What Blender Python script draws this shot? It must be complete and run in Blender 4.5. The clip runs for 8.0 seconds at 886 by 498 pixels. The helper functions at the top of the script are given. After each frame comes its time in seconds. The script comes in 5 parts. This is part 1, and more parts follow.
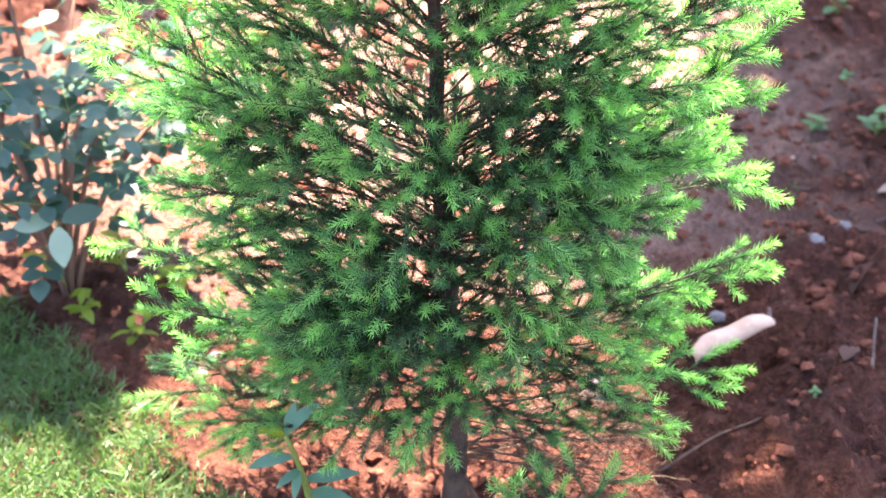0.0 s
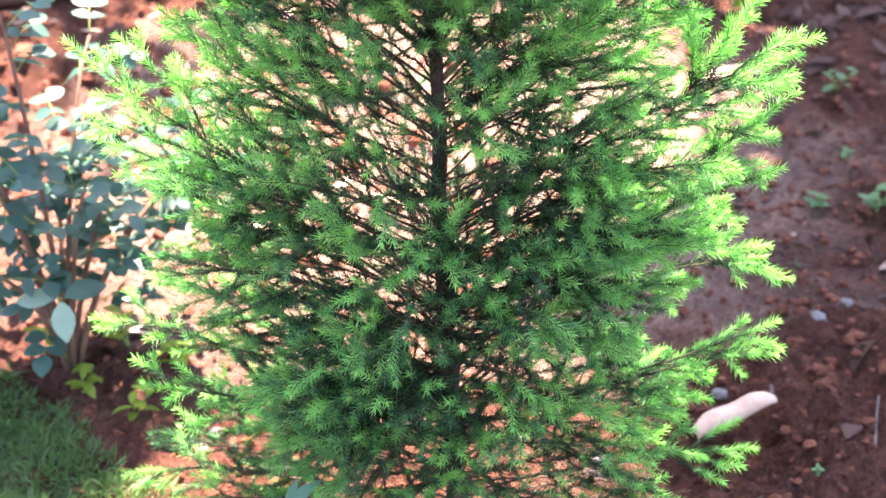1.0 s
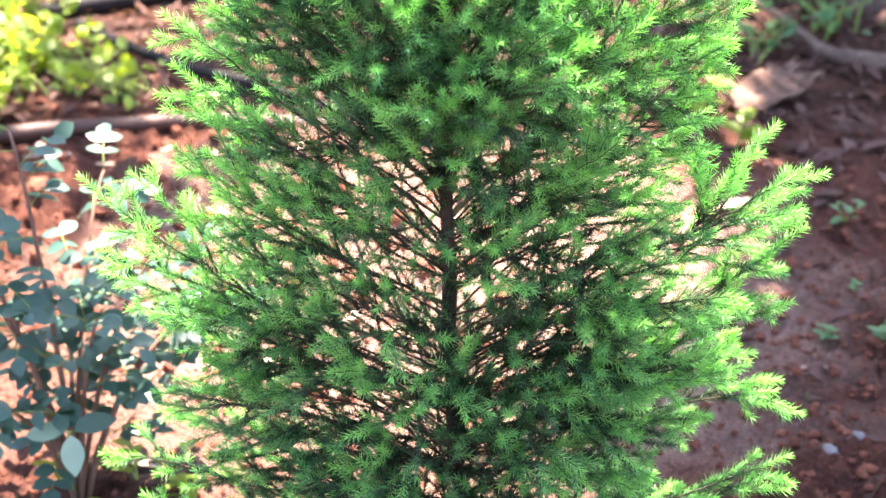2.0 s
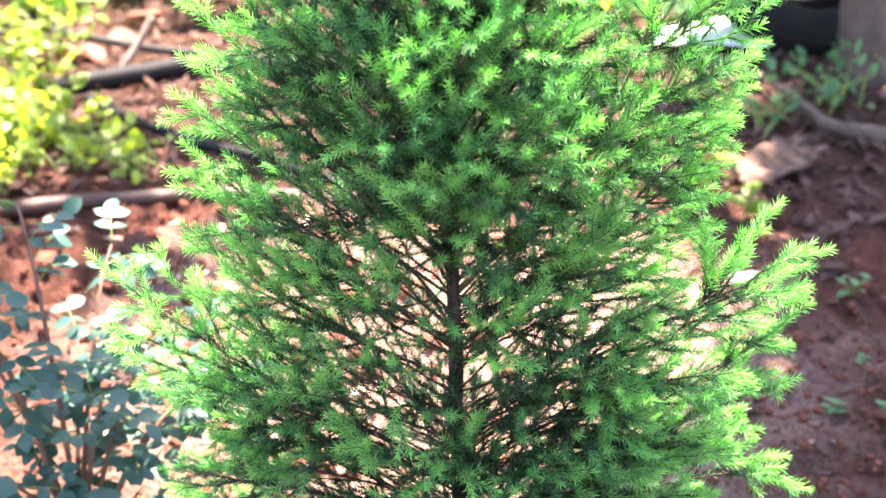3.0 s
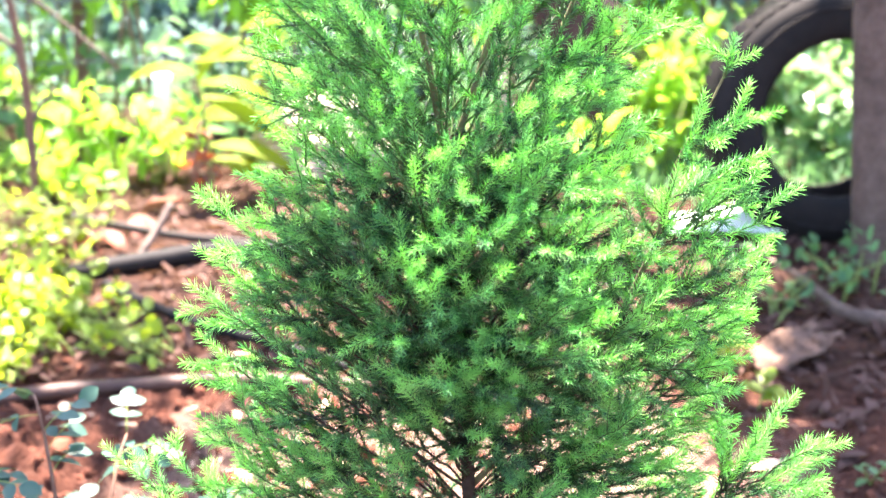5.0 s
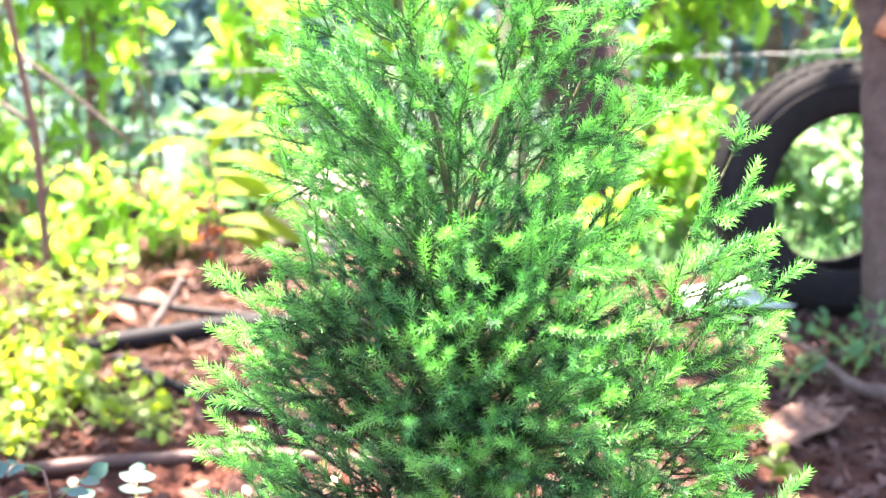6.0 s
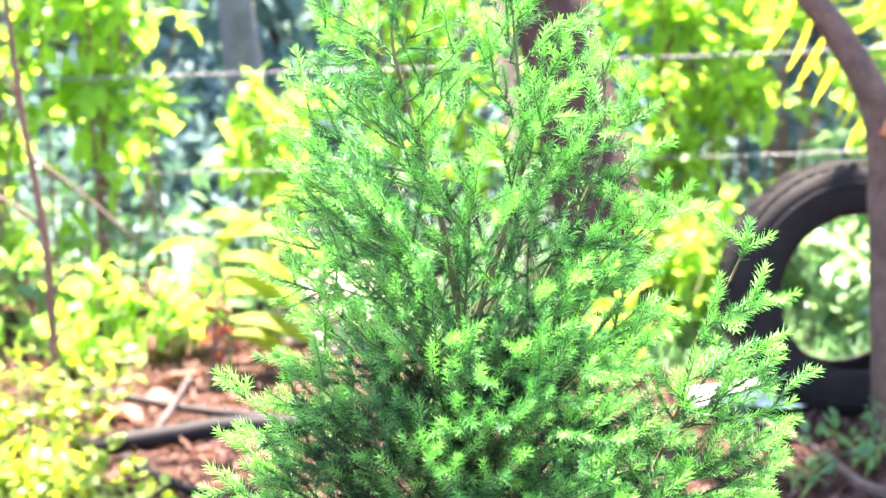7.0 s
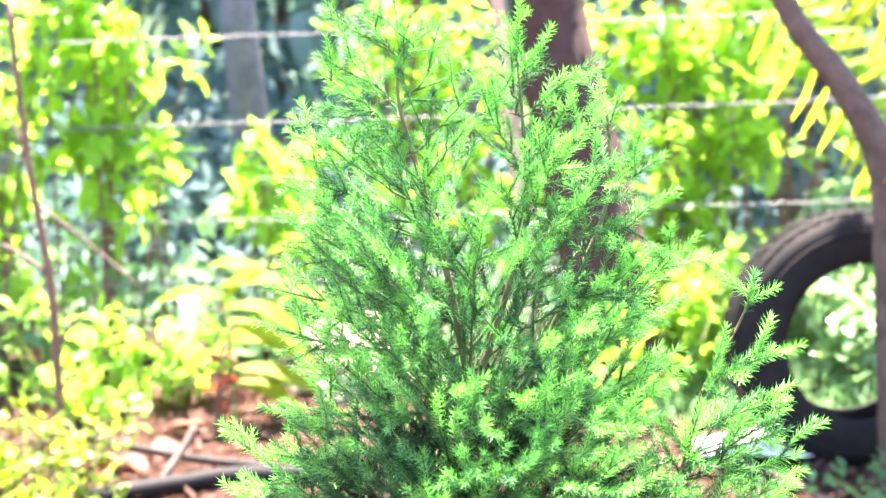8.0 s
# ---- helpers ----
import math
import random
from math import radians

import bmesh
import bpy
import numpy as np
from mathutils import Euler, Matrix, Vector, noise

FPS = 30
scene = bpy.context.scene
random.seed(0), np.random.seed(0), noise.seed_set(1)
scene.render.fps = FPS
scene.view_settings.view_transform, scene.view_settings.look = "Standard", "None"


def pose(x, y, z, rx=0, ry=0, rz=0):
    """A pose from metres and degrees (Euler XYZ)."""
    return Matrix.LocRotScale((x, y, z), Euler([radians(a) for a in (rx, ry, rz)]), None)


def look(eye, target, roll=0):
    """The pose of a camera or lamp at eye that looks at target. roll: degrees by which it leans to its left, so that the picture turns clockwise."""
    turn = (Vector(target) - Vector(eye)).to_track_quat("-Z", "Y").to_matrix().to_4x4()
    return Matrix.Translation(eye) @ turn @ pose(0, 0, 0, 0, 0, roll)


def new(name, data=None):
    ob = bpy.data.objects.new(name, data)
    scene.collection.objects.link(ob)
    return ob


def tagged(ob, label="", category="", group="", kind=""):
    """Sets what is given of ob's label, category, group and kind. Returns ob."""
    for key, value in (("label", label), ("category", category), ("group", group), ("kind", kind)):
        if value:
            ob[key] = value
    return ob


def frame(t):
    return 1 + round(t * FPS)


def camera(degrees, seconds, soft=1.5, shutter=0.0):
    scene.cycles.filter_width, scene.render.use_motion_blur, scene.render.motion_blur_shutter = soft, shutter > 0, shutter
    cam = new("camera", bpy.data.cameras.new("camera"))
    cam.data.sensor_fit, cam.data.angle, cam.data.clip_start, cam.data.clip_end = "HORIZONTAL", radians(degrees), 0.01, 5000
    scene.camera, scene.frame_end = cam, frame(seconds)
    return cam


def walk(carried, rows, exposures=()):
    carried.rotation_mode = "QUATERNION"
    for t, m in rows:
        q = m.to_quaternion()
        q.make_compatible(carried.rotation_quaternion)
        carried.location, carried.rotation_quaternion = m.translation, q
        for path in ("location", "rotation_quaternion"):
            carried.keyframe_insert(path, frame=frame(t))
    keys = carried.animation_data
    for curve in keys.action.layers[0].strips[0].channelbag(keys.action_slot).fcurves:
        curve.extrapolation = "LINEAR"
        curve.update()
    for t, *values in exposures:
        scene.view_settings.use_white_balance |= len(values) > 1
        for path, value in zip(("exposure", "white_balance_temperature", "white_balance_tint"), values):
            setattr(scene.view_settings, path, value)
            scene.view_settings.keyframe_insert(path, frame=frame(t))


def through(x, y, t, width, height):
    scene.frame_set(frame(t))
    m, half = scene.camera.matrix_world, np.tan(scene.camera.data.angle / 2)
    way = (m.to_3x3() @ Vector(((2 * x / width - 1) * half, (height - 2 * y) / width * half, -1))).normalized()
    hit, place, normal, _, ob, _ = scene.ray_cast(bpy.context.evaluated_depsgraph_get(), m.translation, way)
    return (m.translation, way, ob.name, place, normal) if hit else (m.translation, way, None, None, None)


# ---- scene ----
# ---------- camera and walk ----------
cam = camera(30.8, 8.0)
cam.data.dof.use_dof, cam.data.dof.focus_distance, cam.data.dof.aperture_fstop = True, 1.46, 7.2
# seconds, x, y, z, turn to the left, tilt up, lean to the left
ROWS = [
    (0.0, 0.0005, -0.0001, 1.2701, 0.000, -34.300, 0.060),
    (0.5, 0.0001, -0.0005, 1.2715, -0.026, -33.586, 0.180),
    (1.0, 0.0001, -0.0024, 1.2761, 0.087, -31.685, 0.190),
    (1.5, -0.0003, -0.0037, 1.2798, 0.279, -29.257, 0.110),
    (2.0, -0.0003, -0.0059, 1.2844, 0.484, -27.099, -0.024),
    (2.2, -0.0002, -0.0067, 1.2866, 0.569, -26.168, -0.083),
    (3.3, 0.0003, -0.0086, 1.2920, 0.812, -23.781, -0.228),
    (3.5, 0.0003, -0.0093, 1.2935, 0.866, -22.933, -0.249),
    (4.0, 0.0002, -0.0112, 1.2976, 0.982, -21.026, -0.272),
    (4.5, 0.0000, -0.0122, 1.3013, 1.109, -19.306, -0.313),
    (5.8, 0.0003, -0.0151, 1.3078, 1.600, -16.233, -0.410),
    (6.0, 0.0003, -0.0156, 1.3094, 1.655, -15.535, -0.450),
    (6.5, 0.0000, -0.0172, 1.3134, 1.786, -13.656, -0.482),
    (7.0, -0.0002, -0.0187, 1.3164, 1.913, -12.062, -0.497),
    (7.5, -0.0002, -0.0195, 1.3182, 2.002, -11.258, -0.515),
    (8.0, 0.0000, -0.0206, 1.3197, 2.097, -10.351, -0.545),
]
walk(cam, [(t, pose(x, y, z, 0, 0, turn) @ pose(0, 0, 0, 90 + tilt) @ pose(0, 0, 0, 0, 0, lean))
           for t, x, y, z, turn, tilt, lean in ROWS],
     exposures=[(0.0, 3.69, 6900, 23), (1.0, 3.70, 6900, 23), (2.0, 3.59, 6850, 22), (4.5, 3.70, 6650, 18), (6.5, 3.75, 6650, 19), (8.0, 3.87, 6650, 20)])

# ---------- sky and sun ----------
SUN_SIDE, SUN_HEIGHT = -8.0, 70.0  # degrees left of straight ahead, degrees up
to_sun = Vector((-math.sin(radians(SUN_SIDE)) * math.cos(radians(SUN_HEIGHT)),
                 math.cos(radians(SUN_SIDE)) * math.cos(radians(SUN_HEIGHT)), math.sin(radians(SUN_HEIGHT))))
world = bpy.data.worlds.new("sky")
scene.world = world
world.use_nodes = True
sky = world.node_tree.nodes.new("ShaderNodeTexSky")
sky.sky_type, sky.sun_disc = "NISHITA", False
sky.sun_elevation, sky.sun_rotation = radians(SUN_HEIGHT), radians(-SUN_SIDE)
world.node_tree.links.new(sky.outputs[0], world.node_tree.nodes["Background"].inputs[0])
world.node_tree.nodes["Background"].inputs[1].default_value = 0.088
sun_lamp = bpy.data.lights.new("sun", "SUN")
sun_lamp.energy, sun_lamp.angle, sun_lamp.color = 5.0, radians(0.55), (1.0, 0.93, 0.82)
sun = new("sun", sun_lamp)
sun.matrix_world = look(to_sun * 30, (0, 0, 0))


# ---------- materials ----------
class Nodes:
    """A material's node tree, with short calls for what is used here."""

    def __init__(self, name):
        self.mat = bpy.data.materials.new(name)
        self.mat.use_nodes = True
        self.tree = self.mat.node_tree
        self.tree.nodes.clear()
        self.out = self.tree.nodes.new("ShaderNodeOutputMaterial")

    def node(self, kind, values=None, **props):
        n = self.tree.nodes.new("ShaderNode" + kind)
        for k, v in props.items():
            setattr(n, k, v)
        for k, v in (values or {}).items():
            if isinstance(v, bpy.types.NodeSocket):
                self.tree.links.new(v, n.inputs[k])
            else:
                n.inputs[k].default_value = v
        return n

    def noise(self, scale, detail=4.0, rough=0.55, vector=None):
        v = {"Scale": scale, "Detail": detail, "Roughness": rough}
        if vector is not None:
            v["Vector"] = vector
        return self.node("TexNoise", v).outputs["Fac"]

    def place(self):
        return self.node("NewGeometry").outputs["Position"]

    def ramp(self, fac, *stops):
        n = self.node("ValToRGB", {"Fac": fac})
        els = n.color_ramp.elements
        while len(els) < len(stops):
            els.new(0.5)
        for e, (p, c) in zip(els, stops):
            e.position, e.color = p, (*c, 1)
        return n.outputs["Color"]

    def mix(self, a, b, fac, blend="MIX"):
        n = self.node("Mix", data_type="RGBA", blend_type=blend)
        for k, v in ((0, fac), (6, a), (7, b)):
            if isinstance(v, bpy.types.NodeSocket):
                self.tree.links.new(v, n.inputs[k])
            else:
                n.inputs[k].default_value = (*v, 1) if isinstance(v, tuple) else v
        return n.outputs[2]

    def bump(self, height, strength, distance):
        return self.node("Bump", {"Height": height, "Strength": strength, "Distance": distance}).outputs[0]

    def finish(self, shader):
        self.tree.links.new(shader, self.out.inputs["Surface"])
        return self.mat


def solid(name, dark, light, scale=30.0, rough=0.8, bump=0.3, fine=200.0, depth=0.002, spec=0.4):
    """An opaque, mottled surface with grain at two scales."""
    n = Nodes(name)
    where = n.place()
    big, small = n.noise(scale, 5, 0.6, where), n.noise(fine, 3, 0.6, where)
    colour = n.mix(n.ramp(big, (0.32, dark), (0.68, light)), n.ramp(small, (0.25, dark), (0.75, light)), 0.4)
    p = n.node("BsdfPrincipled", {"Base Color": colour, "Roughness": rough, "Specular IOR Level": spec,
                                  "Normal": n.bump(small, bump, depth)})
    return n.finish(p.outputs[0])


def leafy(name, dark, light, through, share=0.5, rough=0.45, scale=25.0, gloss=0.5):
    """A leaf: reflects its own green, lets a yellower light through, and differs from leaf to leaf."""
    n = Nodes(name)
    where = n.place()
    each = n.node("NewGeometry").outputs["Random Per Island"]
    spots = n.noise(scale, 3, 0.5, where)
    tone = n.node("Math", {0: n.node("Math", {0: each, 1: 0.65}, operation="MULTIPLY").outputs[0],
                           1: n.node("Math", {0: spots, 1: 0.4}, operation="MULTIPLY").outputs[0]}, operation="ADD").outputs[0]
    colour = n.ramp(tone, (0.15, dark), (0.85, light))
    lit = n.mix(n.mix(through, (0.6, 0.9, 0.5), n.node("Math", {0: each, 1: 0.35}, operation="MULTIPLY").outputs[0], "MULTIPLY"),
                colour, 0.25)
    front = n.node("BsdfPrincipled", {"Base Color": colour, "Roughness": rough, "Specular IOR Level": gloss})
    back = n.node("BsdfTranslucent", {"Color": lit})
    m = n.node("MixShader", {0: share, 1: front.outputs[0], 2: back.outputs[0]})
    return n.finish(m.outputs[0])


def needle_material():
    """Conifer needles: old ones dark green, new growth lime green, by an age value that also holds some light."""
    n = Nodes("conifer_needles")
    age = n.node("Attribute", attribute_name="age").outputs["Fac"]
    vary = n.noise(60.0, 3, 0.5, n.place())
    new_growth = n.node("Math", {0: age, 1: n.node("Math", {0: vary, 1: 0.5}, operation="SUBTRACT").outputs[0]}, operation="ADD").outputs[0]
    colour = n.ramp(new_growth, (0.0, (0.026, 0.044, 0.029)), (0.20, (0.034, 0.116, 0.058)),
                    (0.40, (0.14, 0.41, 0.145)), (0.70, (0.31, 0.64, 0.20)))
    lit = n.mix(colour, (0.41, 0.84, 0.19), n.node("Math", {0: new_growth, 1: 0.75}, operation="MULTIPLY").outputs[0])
    front = n.node("BsdfPrincipled", {"Base Color": colour, "Roughness": 0.46, "Specular IOR Level": 0.5})
    back = n.node("BsdfTranslucent", {"Color": lit})
    return n.finish(n.node("MixShader", {0: 0.60, 1: front.outputs[0], 2: back.outputs[0]}).outputs[0])


def soil_material():
    n = Nodes("red_soil")
    where = n.place()
    big, mid, fine = n.noise(2.2, 4, 0.6, where), n.noise(16.0, 5, 0.65, where), n.noise(140.0, 4, 0.7, where)
    colour = n.mix(n.ramp(mid, (0.3, (0.036, 0.0095, 0.006)), (0.52, (0.108, 0.031, 0.016)), (0.75, (0.25, 0.10, 0.06))),
                   n.ramp(fine, (0.3, (0.028, 0.008, 0.005)), (0.7, (0.26, 0.105, 0.066))), 0.5)
    colour = n.mix(colour, (0.062, 0.026, 0.021), n.ramp(big, (0.45, (0, 0, 0)), (0.65, (0.6, 0.6, 0.6))))
    # Noise puts the shade of small crevices into the soil's colour.
    colour = n.mix(colour, n.ramp(n.noise(38.0, 5, 0.7, where), (0.36, (0.40, 0.36, 0.36)), (0.54, (0.86, 0.86, 0.86))), 0.85, "MULTIPLY")
    # Glare of the sunlit soil behind the conifer, painted as a paler, dusty colour.
    patch = n.node("VectorMath", {0: where, 1: (-0.03, 2.38, 0.0)}, operation="DISTANCE").outputs["Value"]
    patch = n.node("Math", {0: patch, 1: n.node("Math", {0: n.noise(5.0, 4, 0.6, where), 1: 0.7}, operation="MULTIPLY").outputs[0]}, operation="ADD").outputs[0]
    dusty = n.node("MapRange", {"Value": patch, "From Min": 1.14, "From Max": 0.78}, clamp=True).outputs[0]
    colour = n.mix(colour, n.ramp(fine, (0.3, (0.26, 0.15, 0.105)), (0.7, (0.52, 0.36, 0.29))), n.node("Math", {0: dusty, 1: 0.65}, operation="MULTIPLY").outputs[0])
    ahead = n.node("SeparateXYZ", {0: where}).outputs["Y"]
    # The soil turns darker brown farther back.
    far_brown = n.node("MapRange", {"Value": n.node("Math", {0: ahead, 1: n.noise(4.0, 4, 0.6, where)}, operation="ADD").outputs[0], "From Min": 3.45, "From Max": 3.85, "To Max": 0.8}, clamp=True).outputs[0]
    colour = n.mix(colour, n.ramp(mid, (0.3, (0.018, 0.009, 0.006)), (0.7, (0.10, 0.045, 0.028))), far_brown)
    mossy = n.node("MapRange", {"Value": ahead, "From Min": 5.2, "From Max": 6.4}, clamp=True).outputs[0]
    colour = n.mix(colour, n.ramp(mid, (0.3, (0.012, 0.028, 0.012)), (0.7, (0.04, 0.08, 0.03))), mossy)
    height = n.mix(mid, fine, 0.4)
    p = n.node("BsdfPrincipled", {"Base Color": colour, "Roughness": 0.92, "Specular IOR Level": 0.2,
                                  "Normal": n.bump(height, 1.0, 0.045)})
    return n.finish(p.outputs[0])


SOIL = soil_material()
CLOD = solid("soil_clods", (0.05, 0.014, 0.008), (0.20, 0.072, 0.042), 40, 0.95, 0.6, 220, 0.004, 0.2)
NEEDLES = needle_material()
DEAD_NEEDLES = solid("dead_needles", (0.08, 0.036, 0.024), (0.24, 0.12, 0.075), 60, 0.9)
TWIG = solid("conifer_twig_bark", (0.034, 0.022, 0.014), (0.10, 0.062, 0.036), 50, 0.85, 0.5)
SHOOT = solid("conifer_green_stem", (0.045, 0.085, 0.026), (0.12, 0.20, 0.06), 60, 0.7, 0.2)
LEADER = solid("conifer_young_bark", (0.085, 0.075, 0.036), (0.20, 0.17, 0.08), 60, 0.8, 0.3)
CONIFER_BARK = solid("conifer_trunk_bark", (0.028, 0.018, 0.013), (0.10, 0.066, 0.047), 45, 0.9, 0.8, 160, 0.004)
TRUNK_BARK = solid("reddish_tree_bark", (0.035, 0.015, 0.012), (0.095, 0.046, 0.036), 20, 0.85, 1.0, 90, 0.014)
GREY_BARK = solid("grey_brown_bark", (0.055, 0.033, 0.024), (0.19, 0.125, 0.095), 22, 0.85, 1.0, 110, 0.014)
# Bark of the trunk behind the fence, its haze and shade put into the grey.
HAZY_GREY_BARK = solid("hazy_grey_bark", (0.075, 0.072, 0.082), (0.18, 0.17, 0.19), 14, 0.9, 0.8, 80, 0.01)
RAW_WOOD = solid("torn_orange_wood", (0.30, 0.10, 0.04), (0.55, 0.24, 0.11), 30, 0.8, 0.6)
RUBBER = solid("tyre_rubber", (0.005, 0.0042, 0.004), (0.016, 0.012, 0.0105), 20, 0.8, 0.3, 150, 0.002, 0.25)
PIPE = solid("black_plastic_pipe", (0.006, 0.0055, 0.006), (0.018, 0.015, 0.015), 25, 0.68, 0.2, 150, 0.001, 0.14)
EDGING = solid("dusty_brown_pipe", (0.030, 0.012, 0.008), (0.088, 0.040, 0.027), 20, 0.6, 0.2, 120, 0.001, 0.35)
DRY_WOOD = solid("weathered_dry_wood", (0.06, 0.038, 0.03), (0.18, 0.125, 0.10), 22, 0.8, 0.5, 150, 0.003)
DARK_WOOD = solid("dark_damp_wood", (0.010, 0.007, 0.006), (0.034, 0.024, 0.02), 22, 0.8, 0.5, 150, 0.003)
LITTER_WOOD = solid("brown_dry_sheath", (0.05, 0.026, 0.018), (0.20, 0.12, 0.085), 30, 0.9, 0.8, 110, 0.006, 0.2)
PALE_BARK = solid("pale_dry_sheath", (0.44, 0.27, 0.19), (0.68, 0.46, 0.34), 30, 0.75, 0.3, 150, 0.002)
CHIP = solid("dry_sheath_chip", (0.14, 0.085, 0.06), (0.34, 0.23, 0.17), 40, 0.85, 0.5, 160)
DRY_LEAF = leafy("dry_brown_leaf", (0.035, 0.017, 0.012), (0.14, 0.08, 0.065), (0.20, 0.09, 0.04), 0.2, 0.85, gloss=0.12)
RED_LEAF = leafy("red_dry_leaf", (0.09, 0.018, 0.008), (0.26, 0.06, 0.02), (0.45, 0.09, 0.015), 0.4, 0.6)
PALE_SHEET = solid("white_sheet", (0.72, 0.70, 0.66), (0.85, 0.84, 0.80), 12, 0.6, 0.1)
STONE = solid("pale_grey_stone", (0.06, 0.052, 0.05), (0.20, 0.18, 0.175), 35, 0.8, 0.5)
ROCK = solid("pinkish_rock", (0.25, 0.17, 0.14), (0.54, 0.43, 0.38), 22, 0.9, 0.9, 90, 0.012)
WIRE = solid("galvanised_wire", (0.10, 0.095, 0.09), (0.26, 0.25, 0.24), 60, 0.45)
STEM = solid("green_stem", (0.10, 0.16, 0.03), (0.24, 0.28, 0.07), 40, 0.6)
BROWN_STEM = solid("brown_stem", (0.09, 0.045, 0.03), (0.22, 0.12, 0.08), 30, 0.8)
GRASS = leafy("lawn_grass", (0.026, 0.074, 0.020), (0.095, 0.172, 0.047), (0.13, 0.24, 0.045), 0.4, 0.5, 12.0)
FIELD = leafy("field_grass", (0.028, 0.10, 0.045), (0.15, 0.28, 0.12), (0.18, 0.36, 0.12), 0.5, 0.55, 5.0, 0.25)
# Brighter, glossier copy of FIELD; part of the sunlight is in its green.
SUNNY_WEED = leafy("sunlit_field_leaf", (0.06, 0.16, 0.06), (0.22, 0.36, 0.16), (0.30, 0.52, 0.16), 0.42, 0.28, 20.0, 0.8)
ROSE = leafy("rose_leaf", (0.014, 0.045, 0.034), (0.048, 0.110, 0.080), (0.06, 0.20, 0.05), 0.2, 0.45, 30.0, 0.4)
# Paler copy of the rose leaf, with reflected light put into the colour.
ROSE_SHEEN = leafy("sheen_rose_leaf", (0.10, 0.19, 0.12), (0.27, 0.37, 0.26), (0.25, 0.42, 0.15), 0.25, 0.4, 30.0, 0.6)
SEEDLING = leafy("seedling_leaf", (0.05, 0.14, 0.09), (0.14, 0.27, 0.18), (0.15, 0.4, 0.06), 0.3, 0.5, 40.0, 0.25)
WEED = leafy("weed_leaf", (0.04, 0.10, 0.04), (0.12, 0.22, 0.085), (0.2, 0.42, 0.06), 0.3, 0.5, 40.0, 0.4)
YELLOW_LEAF = leafy("sunlit_weed_leaf", (0.08, 0.17, 0.02), (0.24, 0.33, 0.04), (0.50, 0.58, 0.025), 0.55, 0.5)
LANCE = leafy("long_shrub_leaf", (0.08, 0.13, 0.01), (0.22, 0.28, 0.025), (0.43, 0.50, 0.02), 0.5, 0.6, gloss=0.15)
HEDGE = leafy("hedge_leaf", (0.08, 0.22, 0.03), (0.26, 0.46, 0.07), (0.58, 0.84, 0.07), 0.58, 0.48, gloss=0.28)
FROND = leafy("frond_leaflet", (0.10, 0.20, 0.02), (0.28, 0.38, 0.04), (0.72, 0.70, 0.03), 0.55, 0.4)
CANOPY = leafy("canopy_leaf", (0.03, 0.09, 0.02), (0.08, 0.18, 0.03), (0.2, 0.4, 0.04), 0.35, 0.5)
# The bluish haze and shade of the distance are put into this leaf colour.
HAZY_FOREST = leafy("hazy_forest_leaf", (0.06, 0.115, 0.110), (0.16, 0.24, 0.22), (0.10, 0.22, 0.13), 0.25, 0.7, gloss=0.12)


# ---------- geometry helpers ----------
rng = np.random.default_rng(7)


def mesh_of(name, verts, faces, mats, smooth=True, attr=None):
    """A mesh from arrays; faces may be a list of index lists."""
    me = bpy.data.meshes.new(name)
    me.from_pydata(np.asarray(verts, float).tolist(), [], faces if isinstance(faces, list) else faces.tolist())
    for m in (mats if isinstance(mats, (list, tuple)) else [mats]):
        me.materials.append(m)
    if smooth:
        me.polygons.foreach_set("use_smooth", np.ones(len(me.polygons), bool))
    if attr is not None:
        me.attributes.new("age", "FLOAT", "POINT").data.foreach_set("value", np.asarray(attr, np.float32))
    return me


def part(name, me, parent=None, label="", place=None):
    """A mesh as one object under a thing or a part."""
    ob = new(name, me)
    if parent is not None:
        ob.parent = parent
    if place is not None:
        ob.matrix_local = place
    if label:
        tagged(ob, label)
    return ob


def thing(name, label, category, place=(0, 0, 0), group="", kind=""):
    ob = new(name)
    ob.location = place
    ob.empty_display_size = 0.05
    return tagged(ob, label, category, group, kind)


def bezier(points, n):
    """A smooth curve through the control points (De Casteljau)."""
    pts = np.asarray(points, float)
    t = np.linspace(0, 1, n)[:, None]
    layer = [np.repeat(p[None], n, 0) for p in pts]
    while len(layer) > 1:
        layer = [a * (1 - t) + b * t for a, b in zip(layer, layer[1:])]
    return layer[0]


def spline(points, per=6):
    """A smooth curve that passes through all the points (Catmull-Rom)."""
    p = np.asarray(points, float)
    p = np.vstack([2 * p[0] - p[1], p, 2 * p[-1] - p[-2]])
    out = []
    for i in range(1, len(p) - 2):
        for k in range(per):
            t = k / per
            a, b, c, d = p[i - 1], p[i], p[i + 1], p[i + 2]
            out.append(0.5 * (2 * b + (c - a) * t + (2 * a - 5 * b + 4 * c - d) * t * t + (3 * b - a - 3 * c + d) * t ** 3))
    out.append(p[-2])
    return np.array(out)


def unit(v):
    return v / np.maximum(np.linalg.norm(v, axis=-1, keepdims=True), 1e-9)


def frames(curve):
    """Tangents and two normals along a curve."""
    tan = unit(np.gradient(curve, axis=0))
    ref = np.where(np.abs(tan[:, 2:3]) > 0.9, np.array([[1.0, 0, 0]]), np.array([[0, 0, 1.0]]))
    a = unit(np.cross(tan, ref))
    return tan, a, np.cross(a, tan)


